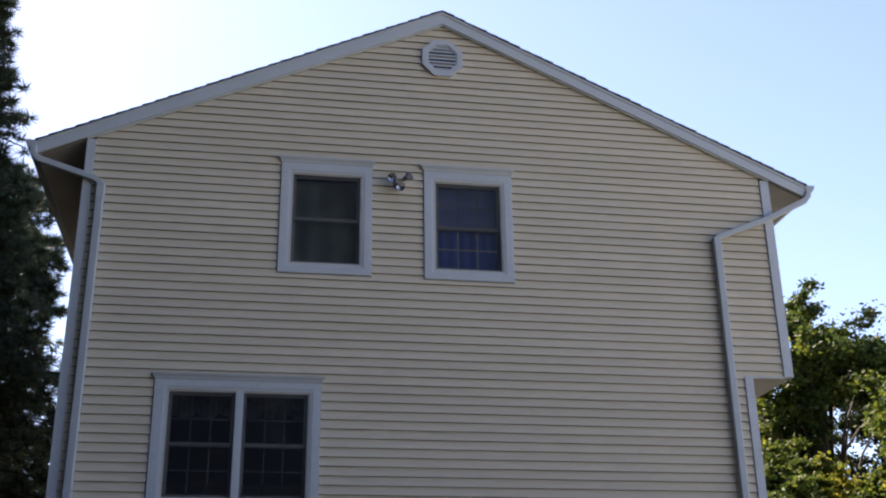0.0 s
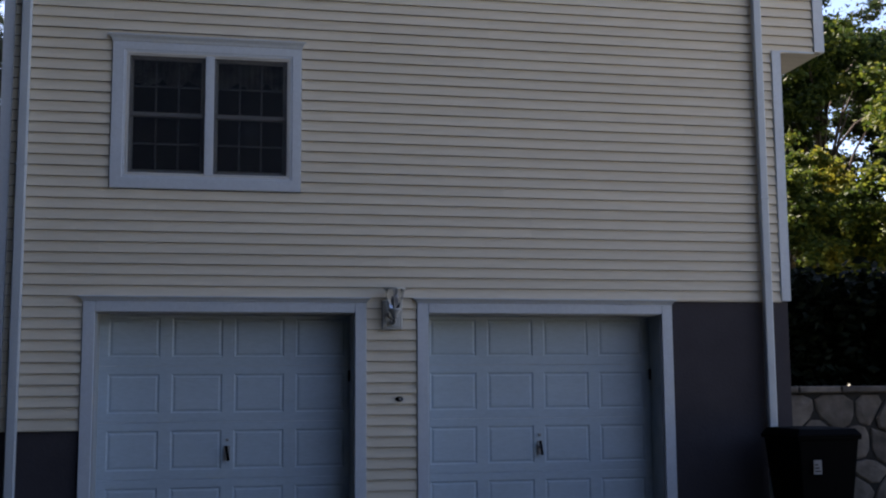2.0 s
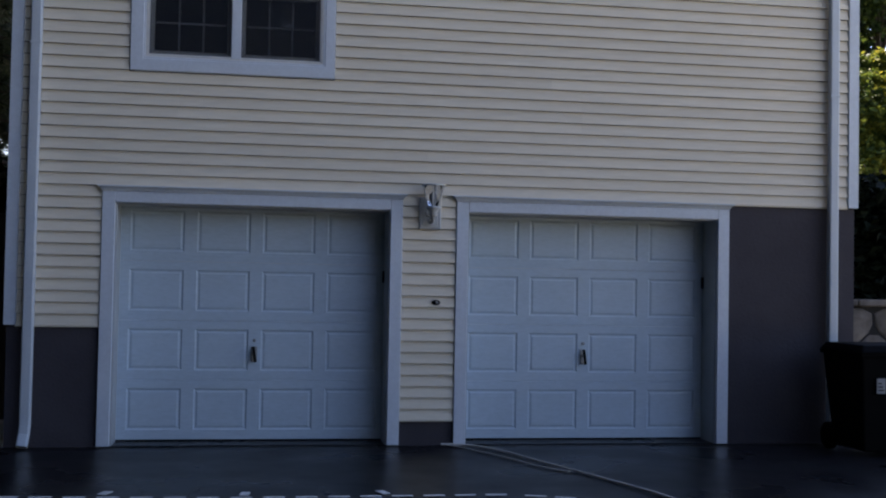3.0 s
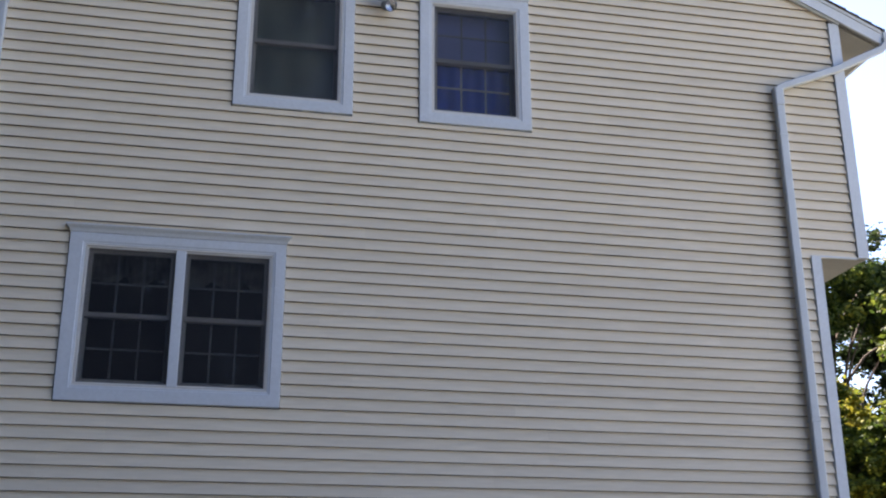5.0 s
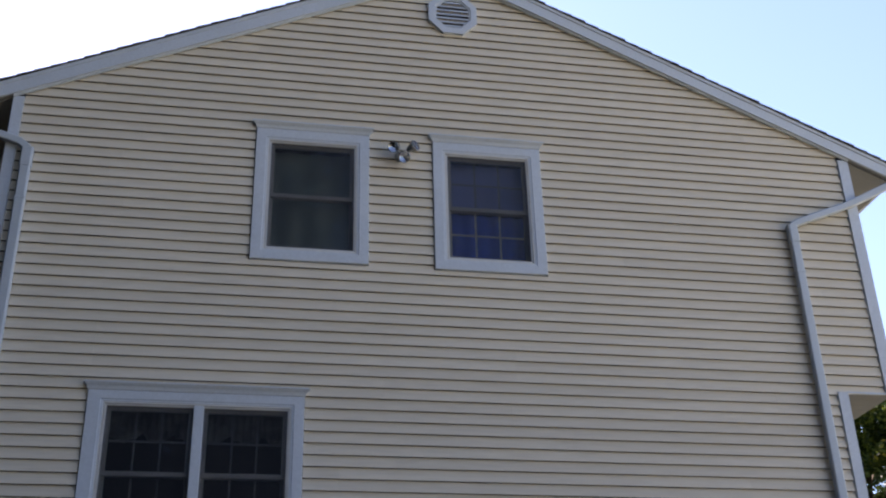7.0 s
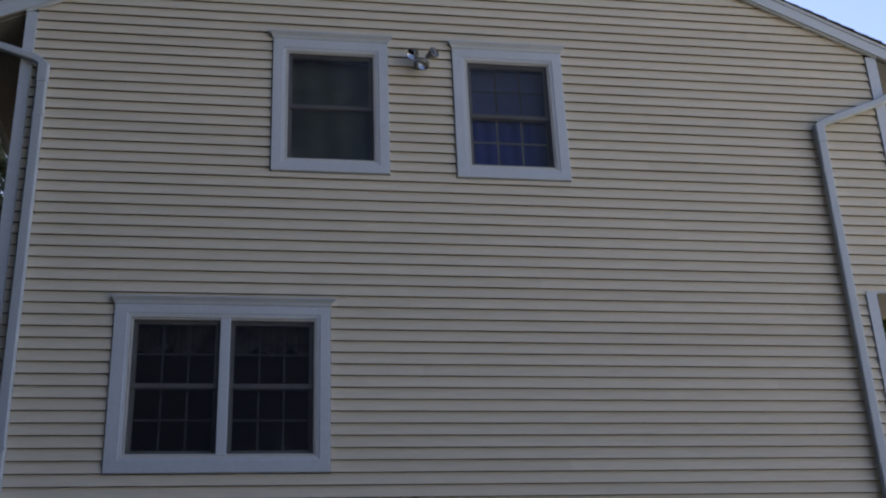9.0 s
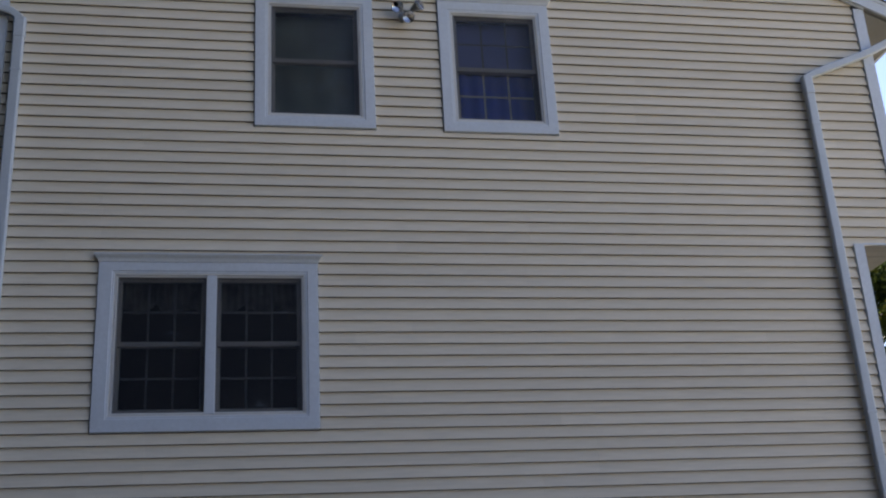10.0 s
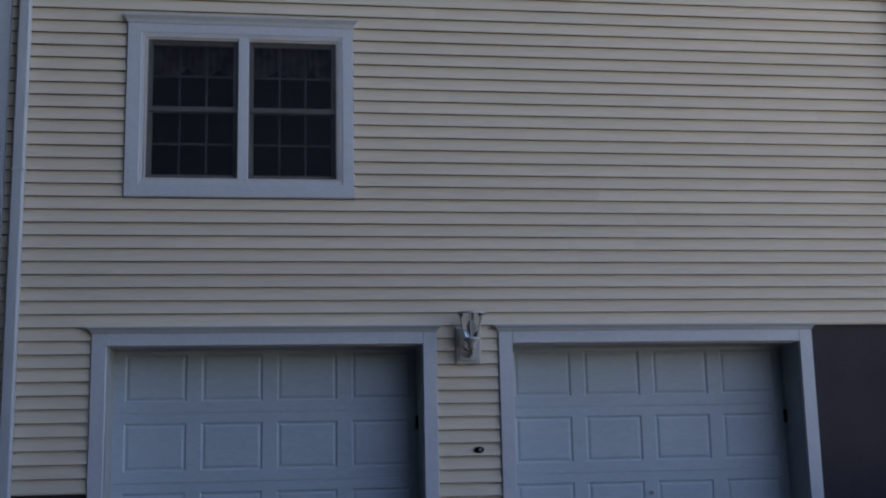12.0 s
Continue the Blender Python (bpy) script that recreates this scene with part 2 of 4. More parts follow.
def tube(bm, points, radius, sides=8, flat=None):
    """A bent pipe; flat = (half width, half depth) gives a rectangular section."""
    rings = []
    pts = [Vector(p) for p in points]
    for i, p in enumerate(pts):
        d = (pts[min(i + 1, len(pts) - 1)] - pts[max(i - 1, 0)]).normalized()
        if flat:
            side = Vector((0, 1, 0)).cross(d).normalized()
            deep = d.cross(side).normalized()
            w, h = flat
            c = 0.25
            sec = [(-w, -h + h * c), (-w + w * c, -h), (w - w * c, -h), (w, -h + h * c), (w, h - h * c), (w - w * c, h), (-w + w * c, h), (-w, h - h * c)]
            rings.append([bm.verts.new(p + side * a + deep * b) for a, b in sec])
        else:
            ref = Vector((0, 0, 1)) if abs(d.z) < 0.9 else Vector((1, 0, 0))
            side = d.cross(ref).normalized()
            up = side.cross(d)
            r = radius[i] if isinstance(radius, (list, tuple)) else radius
            rings.append([bm.verts.new(p + (side * math.cos(2 * math.pi * k / sides) + up * math.sin(2 * math.pi * k / sides)) * r) for k in range(sides)])
    n = len(rings[0])
    for a, b in zip(rings, rings[1:]):
        for k in range(n):
            bm.faces.new((a[k], a[(k + 1) % n], b[(k + 1) % n], b[k]))
    bm.faces.new(rings[0][::-1])
    bm.faces.new(rings[-1])


def lathe(bm, profile, centre, sides=16, axis='Z'):
    """profile: (radius, along) pairs turned about an axis through centre."""
    rings = []
    for r, h in profile:
        ring = []
        for k in range(sides):
            a = 2 * math.pi * k / sides
            p = Vector((r * math.cos(a), r * math.sin(a), h))
            if axis == 'Y':
                p = Vector((p.x, -p.z, p.y))
            ring.append(bm.verts.new(Vector(centre) + p))
        rings.append(ring)
    for a, b in zip(rings, rings[1:]):
        for k in range(sides):
            bm.faces.new((a[k], a[(k + 1) % sides], b[(k + 1) % sides], b[k]))
    bm.faces.new(rings[0][::-1])
    bm.faces.new(rings[-1])


# ------------------------------------------------------------------ plan
PITCH = 0.1016
XL, XR, XO = -0.785, 7.05, 7.565          # wall corners: left, right, upper right overhang
Z_OVER, Z_SIDE = 4.945, 2.262              # underside of the overhang, foot of the siding
APEX_X, APEX_Z, SLOPE = 3.385, 9.63, 0.462
EAVE_L, EAVE_R = -1.31, 8.02
DEPTH = 9.5
G1, G2 = (0.0, 2.62), (3.115, 5.735)       # garage casings, outer edges
CASE_G, HEAD_G = 0.11, 2.115


def roof_z(x):
    return APEX_Z - SLOPE * abs(x - APEX_X)


# casing outline (x0, x1, z0, z1 with crown) and clear opening
WINDOWS = {
    "window_1": ((1.445, 2.52, 5.98, 7.435), (1.562, 2.408, 6.085, 7.252), 6.665),
    "window_2": ((3.14, 4.215, 5.975, 7.425), (3.255, 4.098, 6.082, 7.245), 6.645),
    "window_3": ((0.20, 1.98, 3.275, 4.755), (0.33, 1.872, 3.4, 4.59), 3.995),
}

# ground
bm = bmesh.new()
gv = [[bm.verts.new((x, y, -0.03)) for x in (-400, -60, -20, -3.2, 8.9, 20, 60, 400)] for y in (-400, -60, -25, -18, 0, 12, 60, 400)]
for r in range(7):
    for c in range(7):
        bm.faces.new((gv[r][c], gv[r][c + 1], gv[r + 1][c + 1], gv[r + 1][c]))
tagged(part("ground", bm, LAWN), "dry straw-coloured lawn round the house and driveway", "lawn", kind="structure")
bm = bmesh.new()
cols, rows_n = 40, 60
dv = [[bm.verts.new((-3.6 + 11.6 * c / cols, -18 + 18.04 * r / rows_n, 0.004 * noise.noise((c * 0.25, r * 0.25, 0)) - 0.002)) for c in range(cols + 1)] for r in range(rows_n + 1)]
for r in range(rows_n):
    for c in range(cols):
        bm.faces.new((dv[r][c], dv[r][c + 1], dv[r + 1][c + 1], dv[r + 1][c]))
res = bmesh.ops.extrude_face_region(bm, geom=list(bm.faces))
bmesh.ops.translate(bm, verts=[v for v in res["geom"] if isinstance(v, bmesh.types.BMVert)], vec=(0, 0, -0.06))
tagged(part("driveway", bm, ASPHALT, smooth=True), "glossy black sealed asphalt driveway before the garage doors", "driveway", kind="structure")

# ------------------------------------------------------------------ house shell


def wall_cells(bm, openings, y0, y1):
    xs = sorted({XL + 0.02, XR - 0.02, XO - 0.02, *[o[0] for o in openings], *[o[1] for o in openings]})
    zs = sorted({-0.05, Z_OVER, 7.45, *[o[2] for o in openings], *[o[3] for o in openings]})
    for xa, xb in zip(xs, xs[1:]):
        for za, zb in zip(zs, zs[1:]):
            xm, zm = (xa + xb) / 2, (za + zb) / 2
            if xm > XR - 0.02 and zm < Z_OVER:
                continue
            if any(o[0] < xm < o[1] and o[2] < zm < o[3] for o in openings):
                continue
            box(bm, xa, xb, y0, y1, za, zb)


openings = [w[1] for w in WINDOWS.values()]
for g in (G1, G2):
    openings.append((g[0] + CASE_G, g[1] - CASE_G, -0.05, HEAD_G))
bm = bmesh.new()
wall_cells(bm, openings, 0.03, 0.33)
prism(bm, [(XL + 0.02, 7.45), (XO - 0.02, 7.45), (XO - 0.02, roof_z(XO) - 0.09), (APEX_X, APEX_Z - 0.09), (XL + 0.02, roof_z(XL) - 0.09)], 0.03, 0.33)
wall_south = tagged(part("wall_south", bm, FOUND), "dark grey painted foundation under cream horizontal vinyl siding", "wall", kind="structure")
for nm, x0, x1, z1 in (("wall_west", XL + 0.02, XL + 0.22, 7.45), ("wall_east", XR - 0.22, XR - 0.02, Z_OVER)):
    tagged(block(nm, SIDING, None, x0, x1, 0.335, DEPTH, -0.05, z1, 0), "plain cream side wall of the house", "wall", kind="structure")
bm = bmesh.new()
box(bm, XO - 0.22, XO - 0.02, 0.335, DEPTH, Z_OVER, 7.45)
tagged(part("wall_upper_east", bm, SIDING), "cream upper side wall of the overhanging storey", "wall", kind="structure")
bm = bmesh.new()
box(bm, XL + 0.02, XO - 0.02, DEPTH, DEPTH + 0.2, -0.05, 7.45)
prism(bm, [(XL + 0.02, 7.45), (XO - 0.02, 7.45), (XO - 0.02, roof_z(XO) - 0.09), (APEX_X, APEX_Z - 0.09), (XL + 0.02, roof_z(XL) - 0.09)], DEPTH, DEPTH + 0.2)
tagged(part("wall_north", bm, SIDING), "plain cream rear wall of the house", "wall", kind="structure")
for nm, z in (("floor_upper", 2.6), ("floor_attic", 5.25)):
    tagged(block(nm, DIMROOM, None, XL + 0.225, XR - 0.225, 0.335, DEPTH - 0.01, z, z + 0.2, 0), "plain storey floor inside the house", "floor", kind="structure")
tagged(block("floor_garage", FOUND, None, XL + 0.225, XR - 0.225, 0.42, DEPTH - 0.01, -0.05, 0.012, 0), "concrete garage floor", "floor", kind="structure")
tagged(block("ceiling", DIMROOM, None, XL + 0.225, XO - 0.225, 0.335, DEPTH - 0.01, 7.3, 7.4, 0), "plain ceiling of the top storey", "ceiling", kind="structure")
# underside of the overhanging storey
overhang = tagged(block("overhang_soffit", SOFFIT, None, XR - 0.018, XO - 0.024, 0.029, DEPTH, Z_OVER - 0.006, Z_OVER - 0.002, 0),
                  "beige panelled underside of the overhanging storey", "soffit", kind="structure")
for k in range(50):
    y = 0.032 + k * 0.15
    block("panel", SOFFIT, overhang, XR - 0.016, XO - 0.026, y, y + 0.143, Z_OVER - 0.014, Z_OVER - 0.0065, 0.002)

tagged(block("overhang_trim", TRIM, None, XR + 0.001, XO - 0.117, 0.0, 0.0285, Z_OVER - 0.02, Z_OVER - 0.0045, 0), "white starter strip under the overhanging storey", "trim", kind="structure")

# roof
roof = tagged(empty("roof", (APEX_X, 0, APEX_Z)), "low gable roof with dark asphalt shingles", "roof", kind="structure")
for side, xe in ((-1, EAVE_L), (1, EAVE_R)):
    bm = bmesh.new()
    pts = [(APEX_X, APEX_Z - 0.02), (APEX_X, APEX_Z - 0.075), (xe, roof_z(xe) - 0.075), (xe, roof_z(xe) - 0.02)]
    prism(bm, pts, -0.05, DEPTH + 0.3)
    part("deck", bm, WOOD, roof)
    # shingle courses, each tilted over the one below it
    run = abs(xe - APEX_X) + 0.03
    count = 33
    for k in range(count):
        a, b = k / count * run, (k + 1.08) / count * run
        xa, xb = APEX_X + side * a, APEX_X + side * b
        za, zb = APEX_Z - SLOPE * a - 0.016, APEX_Z - SLOPE * b - 0.006
        bm = bmesh.new()
        jut = 0.07 + random.uniform(0, 0.012)
        prism(bm, [(xa, za), (xa, za + 0.006), (xb, zb + 0.008), (xb, zb - 0.016)], -jut, DEPTH + 0.32)
        part("shingle_course", bm, SHINGLE, roof)
    # rake board with its top strip
    bm = bmesh.new()
    prism(bm, [(APEX_X, APEX_Z - 0.03), (APEX_X, APEX_Z - 0.195), (xe, roof_z(xe) - 0.185), (xe, roof_z(xe) - 0.03)], -0.052, -0.03)
    part("rake_board", bm, TRIM, roof, "white painted rake board")
    bm = bmesh.new()
    prism(bm, [(APEX_X, APEX_Z - 0.022), (APEX_X, APEX_Z - 0.062), (xe, roof_z(xe) - 0.062), (xe, roof_z(xe) - 0.022)], -0.062, -0.0525)
    part("drip_edge", bm, TRIM, roof)
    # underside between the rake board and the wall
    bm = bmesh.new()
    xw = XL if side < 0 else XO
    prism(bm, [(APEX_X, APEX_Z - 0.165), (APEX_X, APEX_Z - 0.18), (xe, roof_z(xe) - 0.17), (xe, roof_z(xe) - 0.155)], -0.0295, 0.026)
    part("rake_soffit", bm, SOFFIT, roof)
    # bed moulding against the siding
    bm = bmesh.new()
    prism(bm, [(APEX_X, APEX_Z - 0.19), (APEX_X, APEX_Z - 0.21), (xw, roof_z(xw) - 0.205), (xw, roof_z(xw) - 0.185)], -0.029, -0.004)
    part("bed_moulding", bm, TRIM, roof)
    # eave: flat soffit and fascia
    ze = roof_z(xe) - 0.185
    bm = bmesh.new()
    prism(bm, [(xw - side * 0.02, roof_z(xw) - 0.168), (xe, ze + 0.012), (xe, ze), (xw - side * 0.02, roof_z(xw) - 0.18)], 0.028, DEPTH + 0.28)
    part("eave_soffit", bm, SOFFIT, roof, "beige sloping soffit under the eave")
    xf = xe + side * 0.001
    xa, xb = sorted((xf, xf + side * 0.02))
    block("fascia", TRIM, roof, xa, xb, -0.051, DEPTH + 0.29, ze - 0.004, ze + 0.16, 0)

# corner boards
for nm, x0, x1, z0, z1 in (("corner_board_west", XL, XL + 0.095, 1.045, roof_z(XL) - 0.19), ("corner_board_east", XR - 0.1, XR, Z_SIDE, Z_OVER - 0.014),
                           ("corner_board_upper_east", XO - 0.115, XO, Z_OVER - 0.004, roof_z(XO) - 0.19)):
    bm = bmesh.new()
    box(bm, x0, x1, -0.012, 0.028, z0, z1)
    side = x0 if "west" in nm else x1 - 0.012
    box(bm, side + 0.001 if "west" in nm else side, side + 0.012, 0.0285, 0.12, z0, z1)
    tagged(part(nm, bm, TRIM), "white vinyl corner board of the house", "corner board", kind="structure")

# ------------------------------------------------------------------ windows


def frame_rect(bm, x0, x1, z0, z1, w, y0, y1):
    """Four mitre-less bars; w = (left, right, bottom, top)."""
    l, r, b, t = w
    box(bm, x0, x0 + l, y0, y1, z0, z1)
    box(bm, x1 - r, x1, y0, y1, z0, z1)
    box(bm, x0 + l, x1 - r, y0, y1, z0, z0 + b)
    box(bm, x0 + l, x1 - r, y0, y1, z1 - t, z1)


def crown(bm, x0, x1, z0, z1, out):
    """Stepped head moulding, seen from the front as a cap wider than the casing."""
    h = z1 - z0
    prof = [(0.0, 0.0), (0.15, 0.12), (0.24, 0.3), (0.42, 0.5), (0.72, 0.66), (0.86, 0.8), (1.0, 0.82), (1.0, 1.0)]
    rings = []
    for o, k in prof:
        g = out * o
        z = z0 + h * k
        rings.append([bm.verts.new(c) for c in ((x0 - g, 0.02, z), (x0 - g, -0.0125 - g, z), (x1 + g, -0.0125 - g, z), (x1 + g, 0.02, z))])
    for q, r in zip(rings, rings[1:]):
        for k in range(4):
            bm.faces.new((q[k], q[(k + 1) % 4], r[(k + 1) % 4], r[k]))
    bm.faces.new(rings[0][::-1])
    bm.faces.new(rings[-1])


def casing_ring(bm, outer, inner, y0, y1):
    """A mitred flat casing with a small bead along its inner edge; rectangles as x0, x1, z0, z1."""
    def rect(r, d):
        return [(r[0] + d, r[2] + d), (r[1] - d, r[2] + d), (r[1] - d, r[3] - d), (r[0] + d, r[3] - d)]
    loops = [(rect(outer, 0), y1), (rect(outer, 0), y0 + 0.004), (rect(outer, 0.004), y0), (rect(inner, -0.022), y0), (rect(inner, -0.018), y0 + 0.006),
             (rect(inner, -0.004), y0 + 0.006), (rect(inner, 0), y0 + 0.01), (rect(inner, 0), y1)]
    rings = [[bm.verts.new((x, y, z)) for x, z in pts] for pts, y in loops]
    for q, r in zip(rings, rings[1:] + rings[:1]):
        for k in range(4):
            bm.faces.new((q[k], q[(k + 1) % 4], r[(k + 1) % 4], r[k]))


def sash(win, x0, x1, z0, z1, y, bars, grille):
    bm = bmesh.new()
    frame_rect(bm, x0, x1, z0, z1, (0.038, 0.038, 0.04, 0.036), y, y + 0.03)
    s = part("sash", bm, VINYL, win)
    pane = block("pane", GLASS, s, x0 + 0.03, x1 - 0.03, y + 0.012, y + 0.016, z0 + 0.03, z1 - 0.03, 0)
    pane.visible_shadow = False
    if bars:
        nx, nz = bars
        for i in range(1, nx):
            x = x0 + 0.038 + (x1 - x0 - 0.076) * i / nx
            block("muntin", grille or GRILLE, s, x - 0.009, x + 0.009, y + 0.018, y + 0.026, z0 + 0.04, z1 - 0.036, 0)
        for i in range(1, nz):
            z = z0 + 0.04 + (z1 - z0 - 0.076) * i / nz
            block("muntin", grille or GRILLE, s, x0 + 0.038, x1 - 0.038, y + 0.0185, y + 0.0255, z - 0.009, z + 0.009, 0)
    return s


def window(name, label, outline, clear, rail, units, bars, screens, grille=None):
    x0, x1, z0, z1 = outline
    cx0, cx1, cz0, cz1 = clear
    win = tagged(empty(name, (x0, 0, z0)), label, "window", kind="structure")
    ztop = z1 - 0.07
    bm = bmesh.new()
    casing_ring(bm, (x0, x1, z0, ztop), clear, -0.014, 0.0285)
    part("casing", bm, TRIM, win, "wide white painted window casing")
    bm = bmesh.new()
    crown(bm, x0, x1, ztop + 0.001, z1, 0.04)
    part("crown", bm, TRIM, win, "white crown moulding over the window")
    # vinyl frame: an outer lip, a narrow groove and an inner step
    bm = bmesh.new()
    frame_rect(bm, cx0, cx1, cz0, cz1, (0.012,) * 4, -0.006, 0.12)
    frame_rect(bm, cx0 + 0.012, cx1 - 0.012, cz0 + 0.012, cz1 - 0.012, (0.005,) * 4, 0.028, 0.12)
    frame_rect(bm, cx0 + 0.017, cx1 - 0.017, cz0 + 0.017, cz1 - 0.017, (0.011,) * 4, 0.004, 0.12)
    part("window_frame", bm, VINYL, win)
    spans = [(cx0 + 0.028, cx1 - 0.028)]
    if units == 2:
        mid = (cx0 + cx1) / 2 + 0.005
        block("mullion", TRIM, win, mid - 0.042, mid + 0.042, -0.006, 0.12, cz0 + 0.013, cz1 - 0.013, 0.004)
        spans = [(cx0 + 0.028, mid - 0.042), (mid + 0.042, cx1 - 0.028)]
    lo, hi = cz0 + 0.028, cz1 - 0.028
    for a, b in spans:
        sash(win, a, b, rail - 0.018, hi, 0.03, bars, None)
        sash(win, a, b, lo, rail + 0.018, 0.062, bars, grille)
        if screens:
            za = lo if screens == "full" else rail
            bm = bmesh.new()
            frame_rect(bm, a, b, za, hi, (0.012,) * 4, 0.016, 0.024)
            sc = part("screen_frame", bm, SCREENBAR, win)
            bm = bmesh.new()
            box(bm, a + 0.011, b - 0.011, 0.0200, 0.0205, za + 0.011, hi - 0.011)
            part("mesh", bm, SCREEN, sc, "fine dark insect screen")
    return win


W = WINDOWS
window("window_1", "double-hung window with insect screen and white casing", *W["window_1"], 1, None, "full")
window("window_2", "double-hung window with white grilles, shade half down", *W["window_2"], 1, (3, 2), "full", WHITEBAR)
window("window_3", "twin double-hung window with white grilles and casing", *W["window_3"], 2, (3, 2), "full")


def hanging(name, mat, x0, x1, z0, z1, y, waves, label, cat):
    bm = bmesh.new()
    nx = 60
    prev = None
    for i in range(nx + 1):
        x = x0 + (x1 - x0) * i / nx
        yy = y + 0.01 * math.sin(i / nx * waves * 2 * math.pi) if waves else y
        cur = [bm.verts.new((x, yy + d, z)) for z in (z0, z1) for d in (0, 0.003)]
        if prev:
            for q in ((0, 1), (1, 3), (3, 2), (2, 0)):
                bm.faces.new((prev[q[0]], prev[q[1]], cur[q[1]], cur[q[0]]))
        prev = cur
    tagged(part(name, bm, mat), label, cat)


hanging("roller_shade", SHADE, 3.29, 4.07, 6.66, 7.21, 0.15, 0, "pale mauve roller shade behind the upper pane", "shade")
# blue sheet in place of the sky mirrored in the lower pane
hanging("curtain", SKYBLUE, 3.28, 4.08, 6.1, 6.655, 0.165, 6, "deep blue sheet behind the lower pane, standing for reflected sky", "curtain")
for k, (xa, xb) in enumerate(((0.37, 1.05), (1.16, 1.83))):
    # gathered valance with a scalloped lower edge
    bm = bmesh.new()
    rows_z, cols_x = 8, 56
    grid = []
    for i in range(cols_x + 1):
        u = i / cols_x
        drop = 0.2 + 0.07 * abs(math.sin(u * math.pi * 2.5 + 0.6 * k)) + 0.012 * math.sin(u * 40)
        grid.append([bm.verts.new((xa + (xb - xa) * u, 0.165 + 0.014 * math.sin(u * 70 + k), 4.57 - drop * j / rows_z)) for j in range(rows_z + 1)])
    for a, b in zip(grid, grid[1:]):
        for j in range(rows_z):
            bm.faces.new((a[j], a[j + 1], b[j + 1], b[j]))
    bmesh.ops.solidify(bm, geom=list(bm.faces), thickness=0.003)
    tagged(part("valance", bm, LACE, smooth=True), "dim white gathered valance behind the upper panes", "valance")
hanging("curtain", CURTAIN, 1.6, 2.38, 6.11, 7.22, 0.17, 3, "grey-green curtain hanging behind the window", "curtain")

# ------------------------------------------------------------------ garage frames and doors


def garage_frame(name, g):
    x0, x1 = g
    fr = tagged(empty(name, (x0, 0, 0)), "white painted frame round the garage door opening", "door frame", kind="structure")
    zt = HEAD_G + 0.095
    block("side_casing", TRIM, fr, x0, x0 + CASE_G, -0.012, 0.028, 0.005, zt, 0.004)
    block("side_casing", TRIM, fr, x1 - CASE_G, x1, -0.012, 0.028, 0.005, zt, 0.004)
    block("head_casing", TRIM, fr, x0 + CASE_G + 0.001, x1 - CASE_G - 0.001, -0.0135, 0.028, HEAD_G, zt, 0.004)
    bm = bmesh.new()
    crown(bm, x0, x1, zt + 0.001, zt + 0.05, 0.04)
    part("crown", bm, TRIM, fr, "white crown moulding over the garage door")
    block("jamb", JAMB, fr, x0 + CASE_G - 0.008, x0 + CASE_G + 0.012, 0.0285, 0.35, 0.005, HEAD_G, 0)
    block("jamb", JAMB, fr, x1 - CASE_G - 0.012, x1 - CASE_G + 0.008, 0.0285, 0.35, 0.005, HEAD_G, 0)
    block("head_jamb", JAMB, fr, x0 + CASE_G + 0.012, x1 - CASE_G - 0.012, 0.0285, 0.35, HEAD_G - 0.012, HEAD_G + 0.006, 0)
    block("threshold", ASPHALT, fr, x0 + CASE_G - 0.008, x1 - CASE_G + 0.008, 0.041, 0.415, -0.05, 0.006, 0)
    bm = bmesh.new()
    box(bm, x1 - CASE_G - 0.03, x1 - CASE_G - 0.0125, 0.295, 0.33, 1.46, 1.57)
    soften(bm, 0.004)
    part("track_bracket", bm, RUST, fr, "dark metal track bracket")
    return fr


garage_frame("garage_frame_1", G1)
garage_frame("garage_frame_2", G2)


